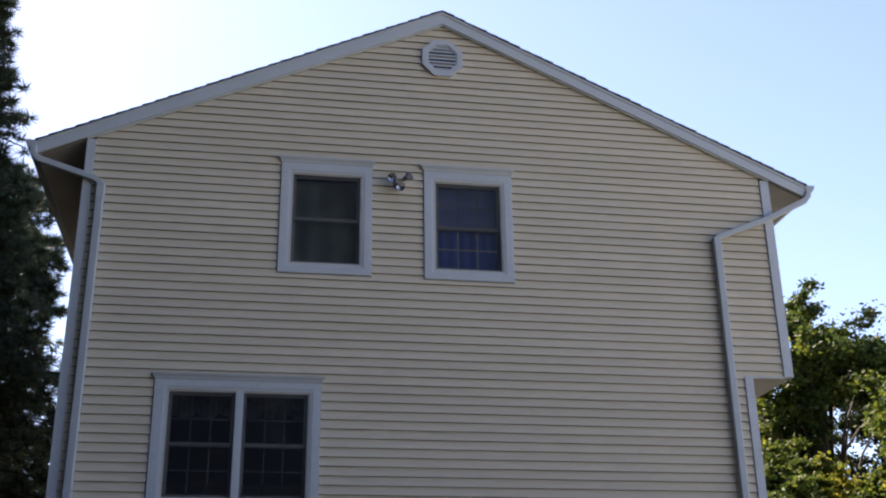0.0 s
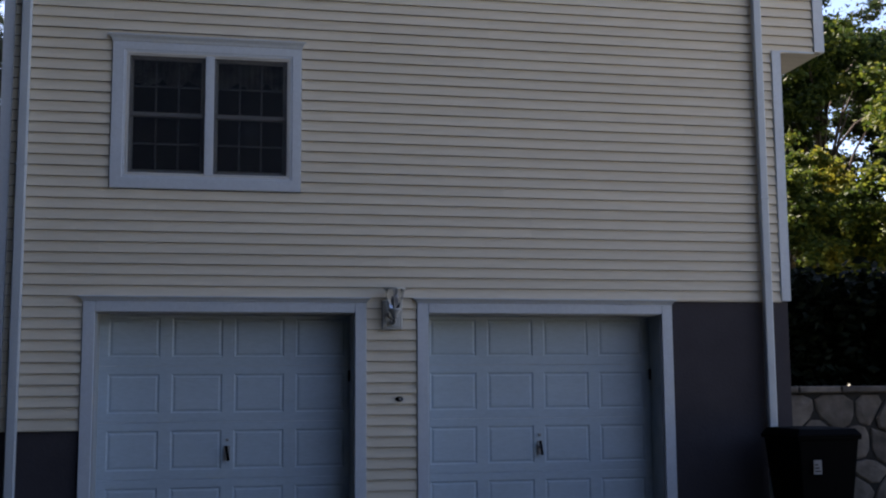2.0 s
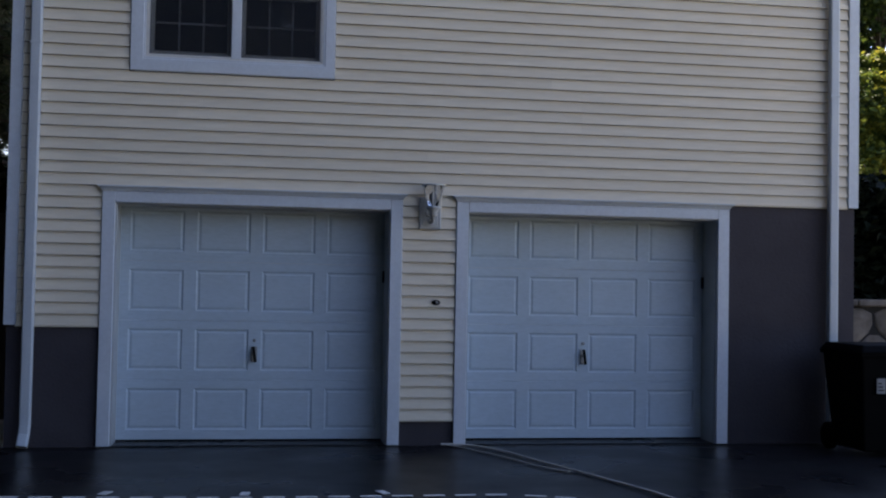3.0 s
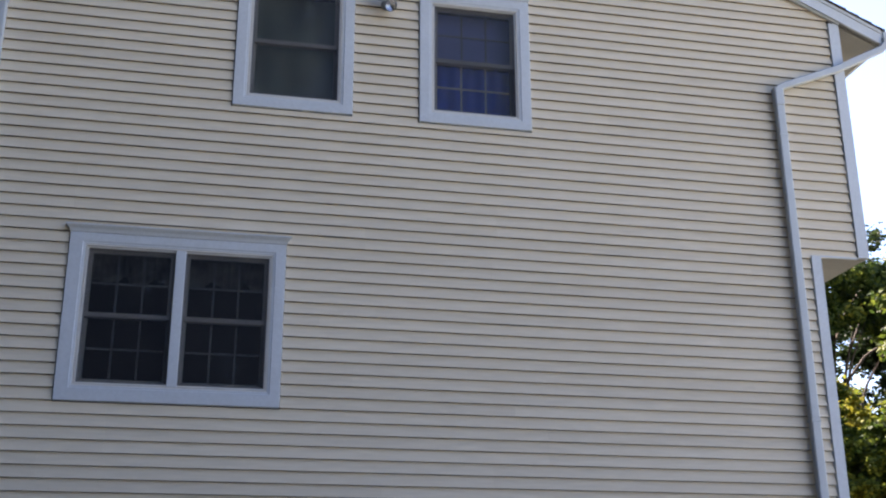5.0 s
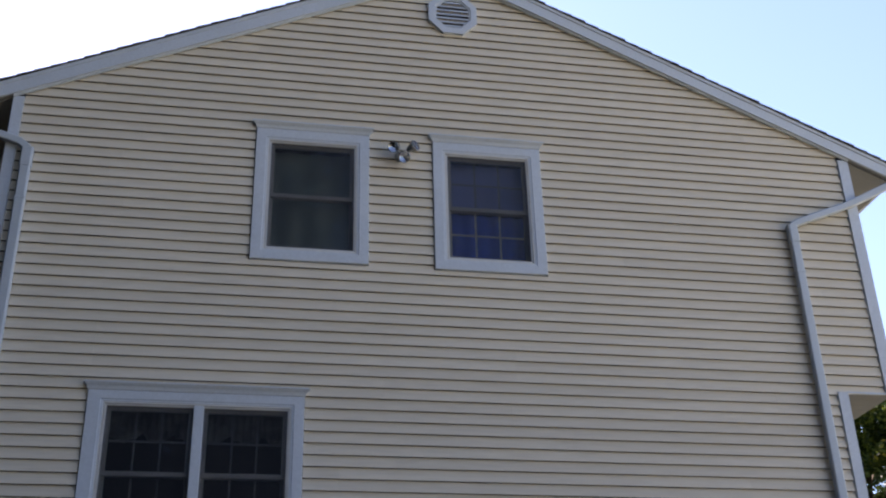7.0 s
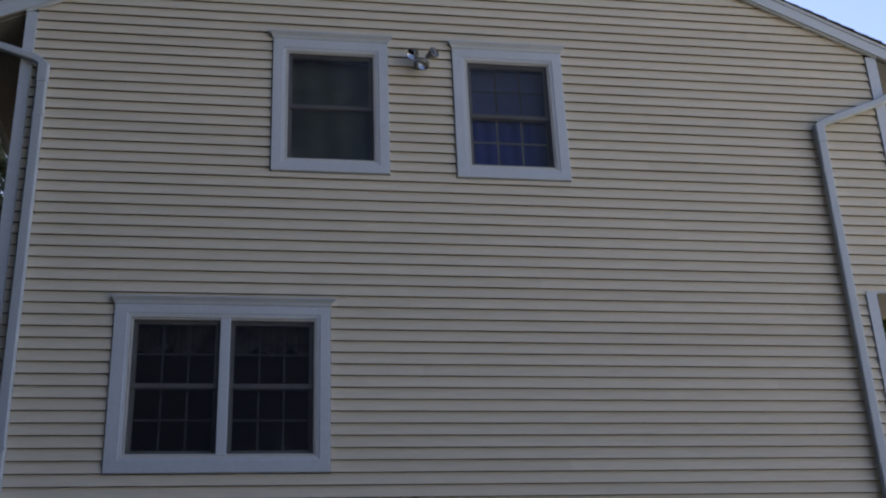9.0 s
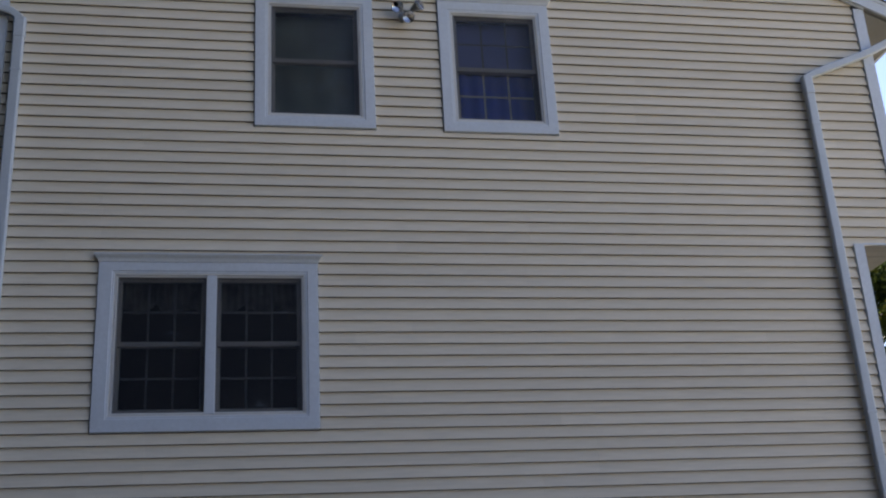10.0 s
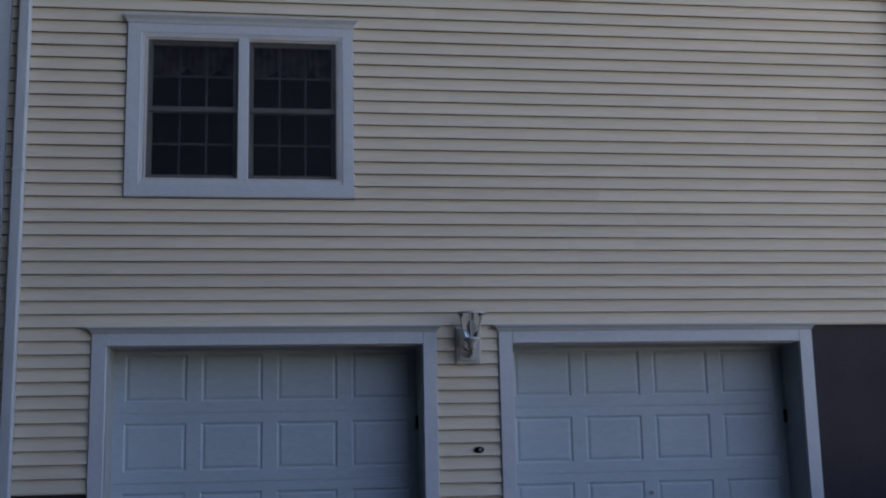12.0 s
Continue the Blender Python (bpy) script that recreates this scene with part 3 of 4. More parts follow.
def garage_door(xc):
    y = 0.34
    half = 1.21
    d = tagged(empty("garage_door", (xc, y, 0)), "closed white raised-panel garage door with a centre handle", "garage door", "", "")
    d["group"] = "garage doors"
    zb, h = 0.02, 0.5335
    block("weather_seal", BLACK, d, xc - half, xc + half, y, y + 0.04, 0.0065, zb, 0)
    for s in range(4):
        z0, z1 = zb + s * h, zb + (s + 1) * h - 0.0025
        bm = bmesh.new()
        e, f = z0 + 0.085, z1 - 0.075
        box(bm, xc - half, xc + half, y, y + 0.045, z0, e)
        box(bm, xc - half, xc + half, y, y + 0.045, f, z1)
        edges = [xc - half] + [xc + (c - 1.5) * 0.588 + k * 0.238 for c in range(4) for k in (-1, 1)] + [xc + half]
        for c in range(5):
            box(bm, edges[2 * c], edges[2 * c + 1], y, y + 0.045, e, f)
        sec = part("section", bm, DOOR, d)
        for c in range(4):
            a, b = edges[2 * c + 1], edges[2 * c + 2]
            bm = bmesh.new()
            # dished panel with a slightly raised field
            rings = [(0.0, 0.0), (0.012, 0.009), (0.022, 0.009), (0.036, 0.003), (0.06, 0.003)]
            prev = None
            for inset, out in rings:
                cur = [bm.verts.new((x, y + out, z)) for x, z in ((a + inset, e + inset), (b - inset, e + inset), (b - inset, f - inset), (a + inset, f - inset))]
                if prev:
                    for k in range(4):
                        bm.faces.new((prev[k], prev[(k + 1) % 4], cur[(k + 1) % 4], cur[k]))
                prev = cur
            bm.faces.new(prev)
            part("panel", bm, DOOR, sec)
    # handle: plate, knob and lever
    bm = bmesh.new()
    box(bm, xc - 0.028, xc + 0.028, y - 0.012, y - 0.001, 0.72, 0.86)
    soften(bm, 0.006, 2)
    hd = part("handle", bm, SILVER, d, "metal T-handle with lock plate")
    bm = bmesh.new()
    lathe(bm, [(0.014, 0.0), (0.014, 0.035), (0.02, 0.04), (0.018, 0.055)], (xc, y - 0.012, 0.80), 12, 'Y')
    part("spindle", bm, SILVER, hd)
    bm = bmesh.new()
    tube(bm, [(xc - 0.01, y - 0.06, 0.86), (xc, y - 0.07, 0.80), (xc + 0.012, y - 0.06, 0.72)], 0.013, 8)
    part("lever", bm, BLACK, hd)
    bm = bmesh.new()
    lathe(bm, [(0.016, 0.0), (0.016, 0.012), (0.01, 0.014)], (xc, y - 0.001, 0.915), 12, 'Y')
    part("lock", bm, SILVER, d)
    return d


garage_door(1.325)
garage_door(4.42)

# ------------------------------------------------------------------ gutters and downspouts


def gutter(name, xw, side, z):
    bm = bmesh.new()
    prof = [(0.0, 0.0), (0.075, 0.0), (0.095, 0.035), (0.115, 0.055), (0.125, 0.1), (0.115, 0.1), (0.105, 0.06), (0.085, 0.04), (0.068, 0.01), (0.008, 0.01), (0.008, 0.1), (0.0, 0.1)]
    prism(bm, [(xw + side * x, z + h) for x, h in prof], -0.06, DEPTH + 0.29)
    g = part("gutter", bm, ALUM)
    tagged(g, "white aluminium roof gutter along the eave", "gutter")
    g["group"] = "roof gutters"
    bm = bmesh.new()
    prism(bm, [(xw + side * x, z + h) for x, h in prof[:5] + [(0.0, 0.1)]], -0.0625, -0.0605)
    part("end_cap", bm, ALUM, g)
    return g


gutter("gutter", EAVE_L - 0.022, -1, roof_z(EAVE_L) - 0.13)
gutter("gutter", EAVE_R + 0.022, 1, roof_z(EAVE_R) - 0.13)


def downspout(label, upper, x, ztop, zbot, foot):
    d = tagged(empty("downspout", (x, -0.06, zbot)), label, "downspout")
    d["group"] = "downspouts"
    bm = bmesh.new()
    tube(bm, upper, 0, flat=(0.036, 0.03))
    part("offset_pipe", bm, ALUM, d)
    bm = bmesh.new()
    pts = [(x, -0.05, ztop - (ztop - zbot) * k / 4) for k in range(5)]
    if foot:
        pts = pts[:-1] + [(x, -0.05, zbot + 0.2), (x - 0.005, -0.06, zbot + 0.12), (x - 0.012, -0.11, zbot + 0.02)]
    tube(bm, pts, 0, flat=(0.045, 0.034))
    part("pipe", bm, ALUM, d)
    for z in (ztop - 0.5, (ztop + zbot) / 2):
        block("strap", ALUM, d, x - 0.0475, x + 0.0475, -0.0855, -0.004, z, z + 0.025, 0.002)
    bm = bmesh.new()
    tube(bm, [(x, -0.05, ztop + 0.03), (x, -0.05, ztop - 0.16)], 0, flat=(0.05, 0.039))
    part("elbow", bm, ALUM, d)
    return d


zl, zr = roof_z(EAVE_L) - 0.13, roof_z(EAVE_R) - 0.13
downspout("white downspout bent in from the eave, with kicked-out foot",
          [(-1.355, -0.06, zl + 0.01), (-1.35, -0.06, zl - 0.07), (-1.30, -0.055, zl - 0.13), (-0.66, -0.05, 7.0), (-0.585, -0.05, 6.94), (-0.575, -0.05, 6.86)],
          -0.575, 6.9, 0.0, True)
downspout("white downspout bent in from the eave to the wall",
          [(8.06, -0.06, zr + 0.01), (8.055, -0.06, zr - 0.05), (8.0, -0.055, zr - 0.12), (7.45, -0.05, 6.95), (6.845, -0.05, 6.70), (6.775, -0.05, 6.66), (6.765, -0.05, 6.58)],
          6.765, 6.63, 0.0, False)

# ------------------------------------------------------------------ gable vent
vx, vz = 3.385, 8.945


def octagon(r, k=0):
    c = math.cos(math.pi / 8)
    return [(vx + r / c * math.cos(math.pi / 8 + i * math.pi / 4), vz + r / c * math.sin(math.pi / 8 + i * math.pi / 4)) for i in range(8)]


vent = tagged(empty("gable_vent", (vx, 0, vz)), "white octagonal louvred vent high in the gable", "vent")
bm = bmesh.new()
prism(bm, octagon(0.2), 0.0, 0.02)
part("backing", bm, DARK, vent)
for r0, r1, y0, nm in ((0.19, 0.255, -0.03, "rim"), (0.172, 0.191, -0.018, "inner_rim")):
    bm = bmesh.new()
    a, b = octagon(r0), octagon(r1)
    for i in range(8):
        j = (i + 1) % 8
        quad = [a[i], b[i], b[j], a[j]]
        prism(bm, quad, y0, 0.02)
    part(nm, bm, TRIM, vent)
for k in range(7):
    z = vz - 0.15 + k * 0.05
    hw = min(0.175, 0.175 + 0.072 - abs(z - vz)) - 0.004
    bm = bmesh.new()
    v = [(-0.024, z - 0.02), (-0.02, z - 0.022), (-0.002, z + 0.012), (-0.006, z + 0.014)]
    a = [bm.verts.new((vx - hw, y, zz)) for y, zz in v]
    b = [bm.verts.new((vx + hw, y, zz)) for y, zz in v]
    bm.faces.new(a)
    bm.faces.new(b[::-1])
    for i in range(4):
        bm.faces.new((a[i], a[(i + 1) % 4], b[(i + 1) % 4], b[i]))
    part("louvre", bm, TRIM, vent)

# ------------------------------------------------------------------ floodlight between the upper windows
fx, fz = 2.83, 7.17
fl = tagged(empty("floodlight", (fx, 0.0, fz)), "twin-head metal security floodlight with motion sensor", "floodlight")
bm = bmesh.new()
lathe(bm, [(0.058, 0.0), (0.058, 0.012), (0.045, 0.03), (0.02, 0.036)], (fx - 0.005, 0.012, fz - 0.005), 20, 'Y')
part("base", bm, LAMPGREY, fl, smooth=True)


def lamp_head(tip, aim, mat):
    tip, aim = Vector(tip), Vector(aim).normalized()
    bm = bmesh.new()
    tube(bm, [(fx, -0.02, fz), (fx + (tip.x - fx) * 0.5, -0.05, fz + (tip.z - fz) * 0.5), tuple(tip)], 0.01, 8)
    part("arm", bm, LAMPGREY, fl, smooth=True)
    bm = bmesh.new()
    rs = [(0.022, -0.02), (0.03, 0.0), (0.034, 0.03), (0.052, 0.065), (0.058, 0.085)]
    tube(bm, [tip + aim * h for _, h in rs], [r for r, _ in rs], 18)
    h = part("lamp_head", bm, mat, fl, smooth=True)
    bm = bmesh.new()
    tube(bm, [tip + aim * 0.0855, tip + aim * 0.09, tip + aim * 0.095], [0.054, 0.046, 0.02], 18)
    part("bulb_face", bm, LENS, h, smooth=True)


lamp_head((fx - 0.065, -0.07, fz + 0.03), (-0.3, -0.9, -0.25), BLACK)
lamp_head((fx + 0.07, -0.075, fz + 0.035), (0.55, -0.8, 0.1), SILVER)
lamp_head((fx + 0.005, -0.08, fz - 0.05), (0.05, -0.8, -0.55), SILVER)

# ------------------------------------------------------------------ wall lantern between the garage doors
lx = 2.868
lt = tagged(empty("wall_lantern", (lx, 0.0, 1.97)), "grey outdoor wall lantern with clear tapered glass", "wall lamp")
block("back_plate", LAMPGREY, lt, lx - 0.1, lx + 0.1, -0.02, 0.006, 1.97, 2.26, 0.008)
block("plate_field", LAMPGREY, lt, lx - 0.075, lx + 0.075, -0.028, -0.021, 1.995, 2.235, 0.006)
bm = bmesh.new()
tube(bm, [(lx, -0.02, 2.06), (lx, -0.07, 2.03), (lx + 0.005, -0.12, 2.05), (lx + 0.008, -0.14, 2.10), (lx + 0.008, -0.14, 2.14)], 0.016, 10)
part("arm", bm, LAMPGREY, lt, smooth=True)
lc = (lx + 0.008, -0.14, 0)
bm = bmesh.new()
lathe(bm, [(0.02, 2.075), (0.035, 2.09), (0.03, 2.12), (0.062, 2.15), (0.066, 2.165), (0.05, 2.17)], lc, 16)
part("cup", bm, LAMPGREY, lt, smooth=True)
bm = bmesh.new()
lathe(bm, [(0.05, 2.171), (0.096, 2.355)], lc, 16)
gl = part("glass", bm, LENS, lt, smooth=True)
gl.visible_shadow = False
for k in range(6):
    a = math.pi / 3 * k + 0.3
    bm = bmesh.new()
    tube(bm, [(lc[0] + 0.055 * math.cos(a), lc[1] + 0.055 * math.sin(a), 2.168), (lc[0] + 0.1 * math.cos(a), lc[1] + 0.1 * math.sin(a), 2.358)], 0.0055, 6)
    part("cage_rib", bm, LAMPGREY, lt)
bm = bmesh.new()
for r0, r1, za, zb2 in ((0.094, 0.108, 2.352, 2.366), (0.045, 0.058, 2.352, 2.36)):
    ring = [[bm.verts.new((lc[0] + r * math.cos(2 * math.pi * k / 20), lc[1] + r * math.sin(2 * math.pi * k / 20), z)) for k in range(20)] for r, z in ((r0, za), (r1, za), (r1, zb2), (r0, zb2))]
    for q in range(4):
        for k in range(20):
            bm.faces.new((ring[q][k], ring[q][(k + 1) % 20], ring[(q + 1) % 4][(k + 1) % 20], ring[(q + 1) % 4][k]))
part("top_rim", bm, LAMPGREY, lt)
bm = bmesh.new()
tube(bm, [(lx - 0.03, -0.03, 2.12), (lx - 0.035, -0.07, 2.09), (lx - 0.01, -0.1, 2.07), (lx + 0.02, -0.085, 2.045), (lx + 0.01, -0.06, 2.03)], 0.011, 8)
part("scroll", bm, LAMPGREY, lt, smooth=True)
bm = bmesh.new()
lathe(bm, [(0.012, 2.172), (0.012, 2.2), (0.026, 2.24), (0.026, 2.27), (0.01, 2.295)], lc, 12)
part("bulb", bm, LABEL, lt, smooth=True)
lt.location.z -= 0.02

# small dark key switch on the pillar
ks = tagged(empty("key_switch", (2.937, 0, 1.29)), "small dark key switch mounted on the siding", "switch")
bm = bmesh.new()
lathe(bm, [(0.04, 0.0), (0.04, 0.016), (0.03, 0.024)], (2.937, 0.012, 1.29), 18, 'Y')
for v in bm.verts:
    v.co.z = 1.29 + (v.co.z - 1.29) * 0.62
part("cover", bm, BLACK, ks, smooth=True)
bm = bmesh.new()
lathe(bm, [(0.012, 0.0), (0.012, 0.006)], (2.945, -0.0125, 1.29), 12, 'Y')
part("button", bm, SILVER, ks)

# small rounded hood on the side wall, by the downspout
hood = tagged(empty("vent_hood", (XR - 0.02, 0.42, 1.5)), "small dark grey rounded vent hood on the side wall", "vent")
bm = bmesh.new()
lathe(bm, [(0.105, 0.0), (0.105, 0.05), (0.095, 0.1), (0.07, 0.14), (0.03, 0.16)], (0, 0, 0), 20)
bmesh.ops.transform(bm, matrix=Matrix.Translation((XR - 0.02, 0.42, 1.5)) @ Matrix.Rotation(math.pi / 2, 4, 'Y'), verts=bm.verts)
part("cover", bm, FOUND, hood, smooth=True)
block("flange", FOUND, hood, XR - 0.0195, XR - 0.008, 0.3, 0.54, 1.38, 1.62, 0.003)

# ------------------------------------------------------------------ wheeled bin
bx, by = 6.86, -0.62
wb = tagged(empty("wheeled_bin", (bx, by, 0)), "black plastic wheeled rubbish bin with closed lid", "rubbish bin")


def taper(x, y, w0, d0, z0, w1, d1, z1, bevel=0.02):
    bm = bmesh.new()
    lo = [bm.verts.new((x + a * w0, y + b * d0, z0)) for a, b in ((-1, -1), (1, -1), (1, 1), (-1, 1))]
    hi = [bm.verts.new((x + a * w1, y + b * d1, z1)) for a, b in ((-1, -1), (1, -1), (1, 1), (-1, 1))]
    bm.faces.new(lo[::-1])
    bm.faces.new(hi)
    for k in range(4):
        bm.faces.new((lo[k], lo[(k + 1) % 4], hi[(k + 1) % 4], hi[k]))
    soften(bm, bevel, 2)
    return bm


part("body", taper(bx, by, 0.24, 0.27, 0.05, 0.31, 0.35, 0.9), BLACK, wb)
part("rim", taper(bx, by, 0.325, 0.365, 0.885, 0.33, 0.37, 0.925, 0.008), BLACK, wb)
part("lid", taper(bx, by - 0.01, 0.335, 0.375, 0.926, 0.29, 0.32, 0.99, 0.015), BLACK, wb)
for s in (-1, 1):
    bm = bmesh.new()
    lathe(bm, [(0.03, -0.03), (0.12, -0.03), (0.125, -0.015), (0.125, 0.015), (0.12, 0.03), (0.03, 0.03)], (0, 0, 0), 20)
    bmesh.ops.transform(bm, matrix=Matrix.Translation((bx + s * 0.26, by + 0.3, 0.125)) @ Matrix.Rotation(math.pi / 2, 4, 'Y'), verts=bm.verts)
    part("wheel", bm, BLACK, wb, smooth=True)
bm = bmesh.new()
tube(bm, [(bx - 0.24, by + 0.36, 0.9), (bx - 0.24, by + 0.43, 0.93), (bx + 0.24, by + 0.43, 0.93), (bx + 0.24, by + 0.36, 0.9)], 0.015, 8)
part("handle", bm, BLACK, wb)
bm = bmesh.new()
box(bm, bx - 0.165, bx - 0.085, by - 0.347, by - 0.335, 0.57, 0.7)
st = part("sticker", bm, LABEL, wb, "faded white sticker with unreadable print")
for k in range(3):
    bm = bmesh.new()
    box(bm, bx - 0.154, bx - 0.098 - 0.012 * k, by - 0.349, by - 0.3475, 0.592 + k * 0.03, 0.604 + k * 0.03)
    part("print_bar", bm, DARK, st)

# ------------------------------------------------------------------ driveway markings and hose
mk = tagged(empty("ground_marking", (1.5, -2.4, 0)), "dashed white lines painted on the driveway", "ground marking", kind="structure")


def dash(x, y, ang, length=0.145, width=0.035):
    bm = bmesh.new()
    box(bm, -length / 2, length / 2, -width / 2, width / 2, 0.003, 0.0075)
    bmesh.ops.transform(bm, matrix=Matrix.Translation((x, y, 0)) @ Matrix.Rotation(ang, 4, 'Z'), verts=bm.verts)
    part("dash", bm, PAINT, mk)


for k in range(20):
    dash(-1.12 + k * 0.217, -2.28 - 0.12 * max(0.0, min(1.0, (k - 4) / 7)), 0.0)
for k in range(12):
    # two curves bending away from the ends of the line
    a = 0.3 + k * 0.165
    dash(2.9 + 1.25 * math.sin(a), -3.66 + 1.25 * math.cos(a), -a, 0.15)
for k in range(10):
    a = 0.18 + k * 0.165
    dash(2.35 - 1.25 * math.sin(a), -3.73 + 1.25 * math.cos(a), a, 0.15)
for x, y, an in ((0.36, -2.17, 1.25), (1.29, -2.26, 1.45), (2.23, -2.26, 1.9)):
    dash(x, y, an, 0.12, 0.06)
for k in range(4):
    dash(2.69 + 0.02 * k, -2.92 - 0.42 * k, -1.4, 0.26, 0.05)

bm = bmesh.new()
# the run of the hose and a thinner tube that draws its reflection beside its start
for ctrl, radius in (([(3.0, -0.02), (3.12, -0.03), (3.27, -0.1), (3.38, -0.28), (3.5, -0.5), (3.61, -0.85), (3.75, -1.26), (3.87, -1.6), (3.95, -1.87), (4.11, -2.37), (4.22, -2.81),
                       (4.34, -3.15), (4.6, -4.0), (5.0, -5.2), (5.8, -6.4)], 0.0115),
                     ([(3.04, -0.03), (3.13, -0.12), (3.33, -0.54), (3.46, -0.85), (3.64, -1.31), (3.8, -1.53)], 0.007)):
    pts = []
    for i in range(len(ctrl) - 1):
        for s in range(6):
            t = s / 6
            p0, p1, p2, p3 = (Vector(ctrl[max(0, min(len(ctrl) - 1, i + d))]) for d in (-1, 0, 1, 2))
            q = 0.5 * ((2 * p1) + (p2 - p0) * t + (2 * p0 - 5 * p1 + 4 * p2 - p3) * t * t + (3 * p1 - p0 - 3 * p2 + p3) * t ** 3)
            pts.append((q.x, q.y, radius + 0.0025))
    tube(bm, pts, radius, 10)
tagged(part("garden_hose", bm, HOSE, smooth=True), "pale grey garden hose lying across the driveway", "hose")

# ------------------------------------------------------------------ planting


def leaves(rng, centres, size, spread, per, flat=0.0):
    """Crown mesh data: per small bent leaves scattered round each centre."""
    c = np.repeat(np.asarray(centres), per, axis=0)
    m = len(c)
    off = rng.normal(size=(m, 3))
    off /= np.linalg.norm(off, axis=1, keepdims=True) + 1e-9
    off *= np.minimum(np.abs(rng.normal(size=(m, 1))) * 0.62 + 0.08, 1.7) * spread
    # each clump is drawn out along its own twig
    twig = rng.normal(size=(len(centres), 3)) * (1.0, 1.0, 0.45)
    twig /= np.linalg.norm(twig, axis=1, keepdims=True)
    off += np.repeat(twig, per, axis=0) * rng.normal(size=(m, 1)) * spread * 0.55
    off[:, 2] *= 0.75
    p = c + off
    u = rng.normal(size=(m, 3))
    u[:, 2] *= 0.5
    u /= np.linalg.norm(u, axis=1, keepdims=True)
    w = np.cross(u, rng.normal(size=(m, 3)))
    w /= np.linalg.norm(w, axis=1, keepdims=True) + 1e-9
    nrm = np.cross(u, w)
    s = size * (0.6 + 0.8 * rng.random((m, 1)))
    a = p - u * s
    b = p + w * s * 0.55 + nrm * s * 0.18
    d = p + u * s
    e = p - w * s * 0.55 + nrm * s * 0.18
    verts = np.stack([a, b, d, e], 1).reshape(-1, 3)
    idx = np.arange(m)[:, None] * 4
    faces = np.concatenate([idx + [0, 1, 2], idx + [0, 2, 3]], 1).reshape(-1, 3)
    return verts, faces


def leaf_mesh(name, verts, faces, mat, parent=None):
    me = bpy.data.meshes.new(name)
    me.from_pydata(verts.tolist(), [], faces.tolist())
    me.materials.append(mat)
    ob = new(name, me)
    if parent is not None:
        ob.parent = parent
        ob.matrix_parent_inverse = parent.matrix_basis.inverted()
    return ob


def broadleaf(at, height, radius, crown_from, mat, seed, label, clumps=85, per=170, size=0.075):
    rng = np.random.default_rng(seed)
    x, y, z = at
    t = tagged(empty("tree", at), label, "tree")
    bm = bmesh.new()
    top = height * 0.8
    lean = rng.normal(size=2) * 0.25
    trunk = [(x + lean[0] * k / 5, y + lean[1] * k / 5, z + top * k / 5) for k in range(6)]
    r0 = 0.022 * height
    tube(bm, trunk, [r0 * (1 - 0.16 * k) for k in range(6)], 10)
    part("trunk", bm, BARK, t, smooth=True)
    centres = []
    h0, h1 = crown_from, height
    mid, half = (h0 + h1) / 2, (h1 - h0) / 2
    lobes = []
    for k in range(13):
        v = rng.normal(size=3)
        v /= np.linalg.norm(v)
        r = 0.45 + 0.4 * rng.random()
        lobes.append((v * r, 0.22 + 0.2 * rng.random()))
    lobes.append((np.array((0.0, 0.0, 0.72)), 0.26))
    for k in range(clumps):
        c, lr = lobes[k % len(lobes)]
        v = rng.normal(size=3)
        v *= rng.random() ** 0.4 / np.linalg.norm(v)
        q = c + v * lr * np.array((1.25, 1.25, 0.8))
        centres.append((x + q[0] * radius, y + q[1] * radius, z + mid + q[2] * half))
    bm = bmesh.new()
    for k in range(0, clumps, 3):
        c = Vector(centres[k])
        u = min(4.6, max(0.6, (c.z - z) / top * 5 * (0.5 + 0.3 * rng.random())))
        s = Vector(trunk[int(u)]).lerp(Vector(trunk[int(u) + 1]), u - int(u))
        mid = s.lerp(c, 0.5) + Vector((0, 0, 0.12 * (c - s).length))
        tube(bm, [s, mid, c], [r0 * 0.22, r0 * 0.13, r0 * 0.05], 6)
    part("branchwork", bm, BARK, t, smooth=True)
    # side twigs round each limb end
    tips = np.asarray(centres)
    tips = np.concatenate([tips + rng.normal(size=tips.shape) * radius * 0.13 for _ in range(3)])
    v, f = leaves(rng, tips, size * 0.9, radius * 0.12, int(per * 1.15))
    leaf_mesh("crown", v, f, mat, t)
    return t


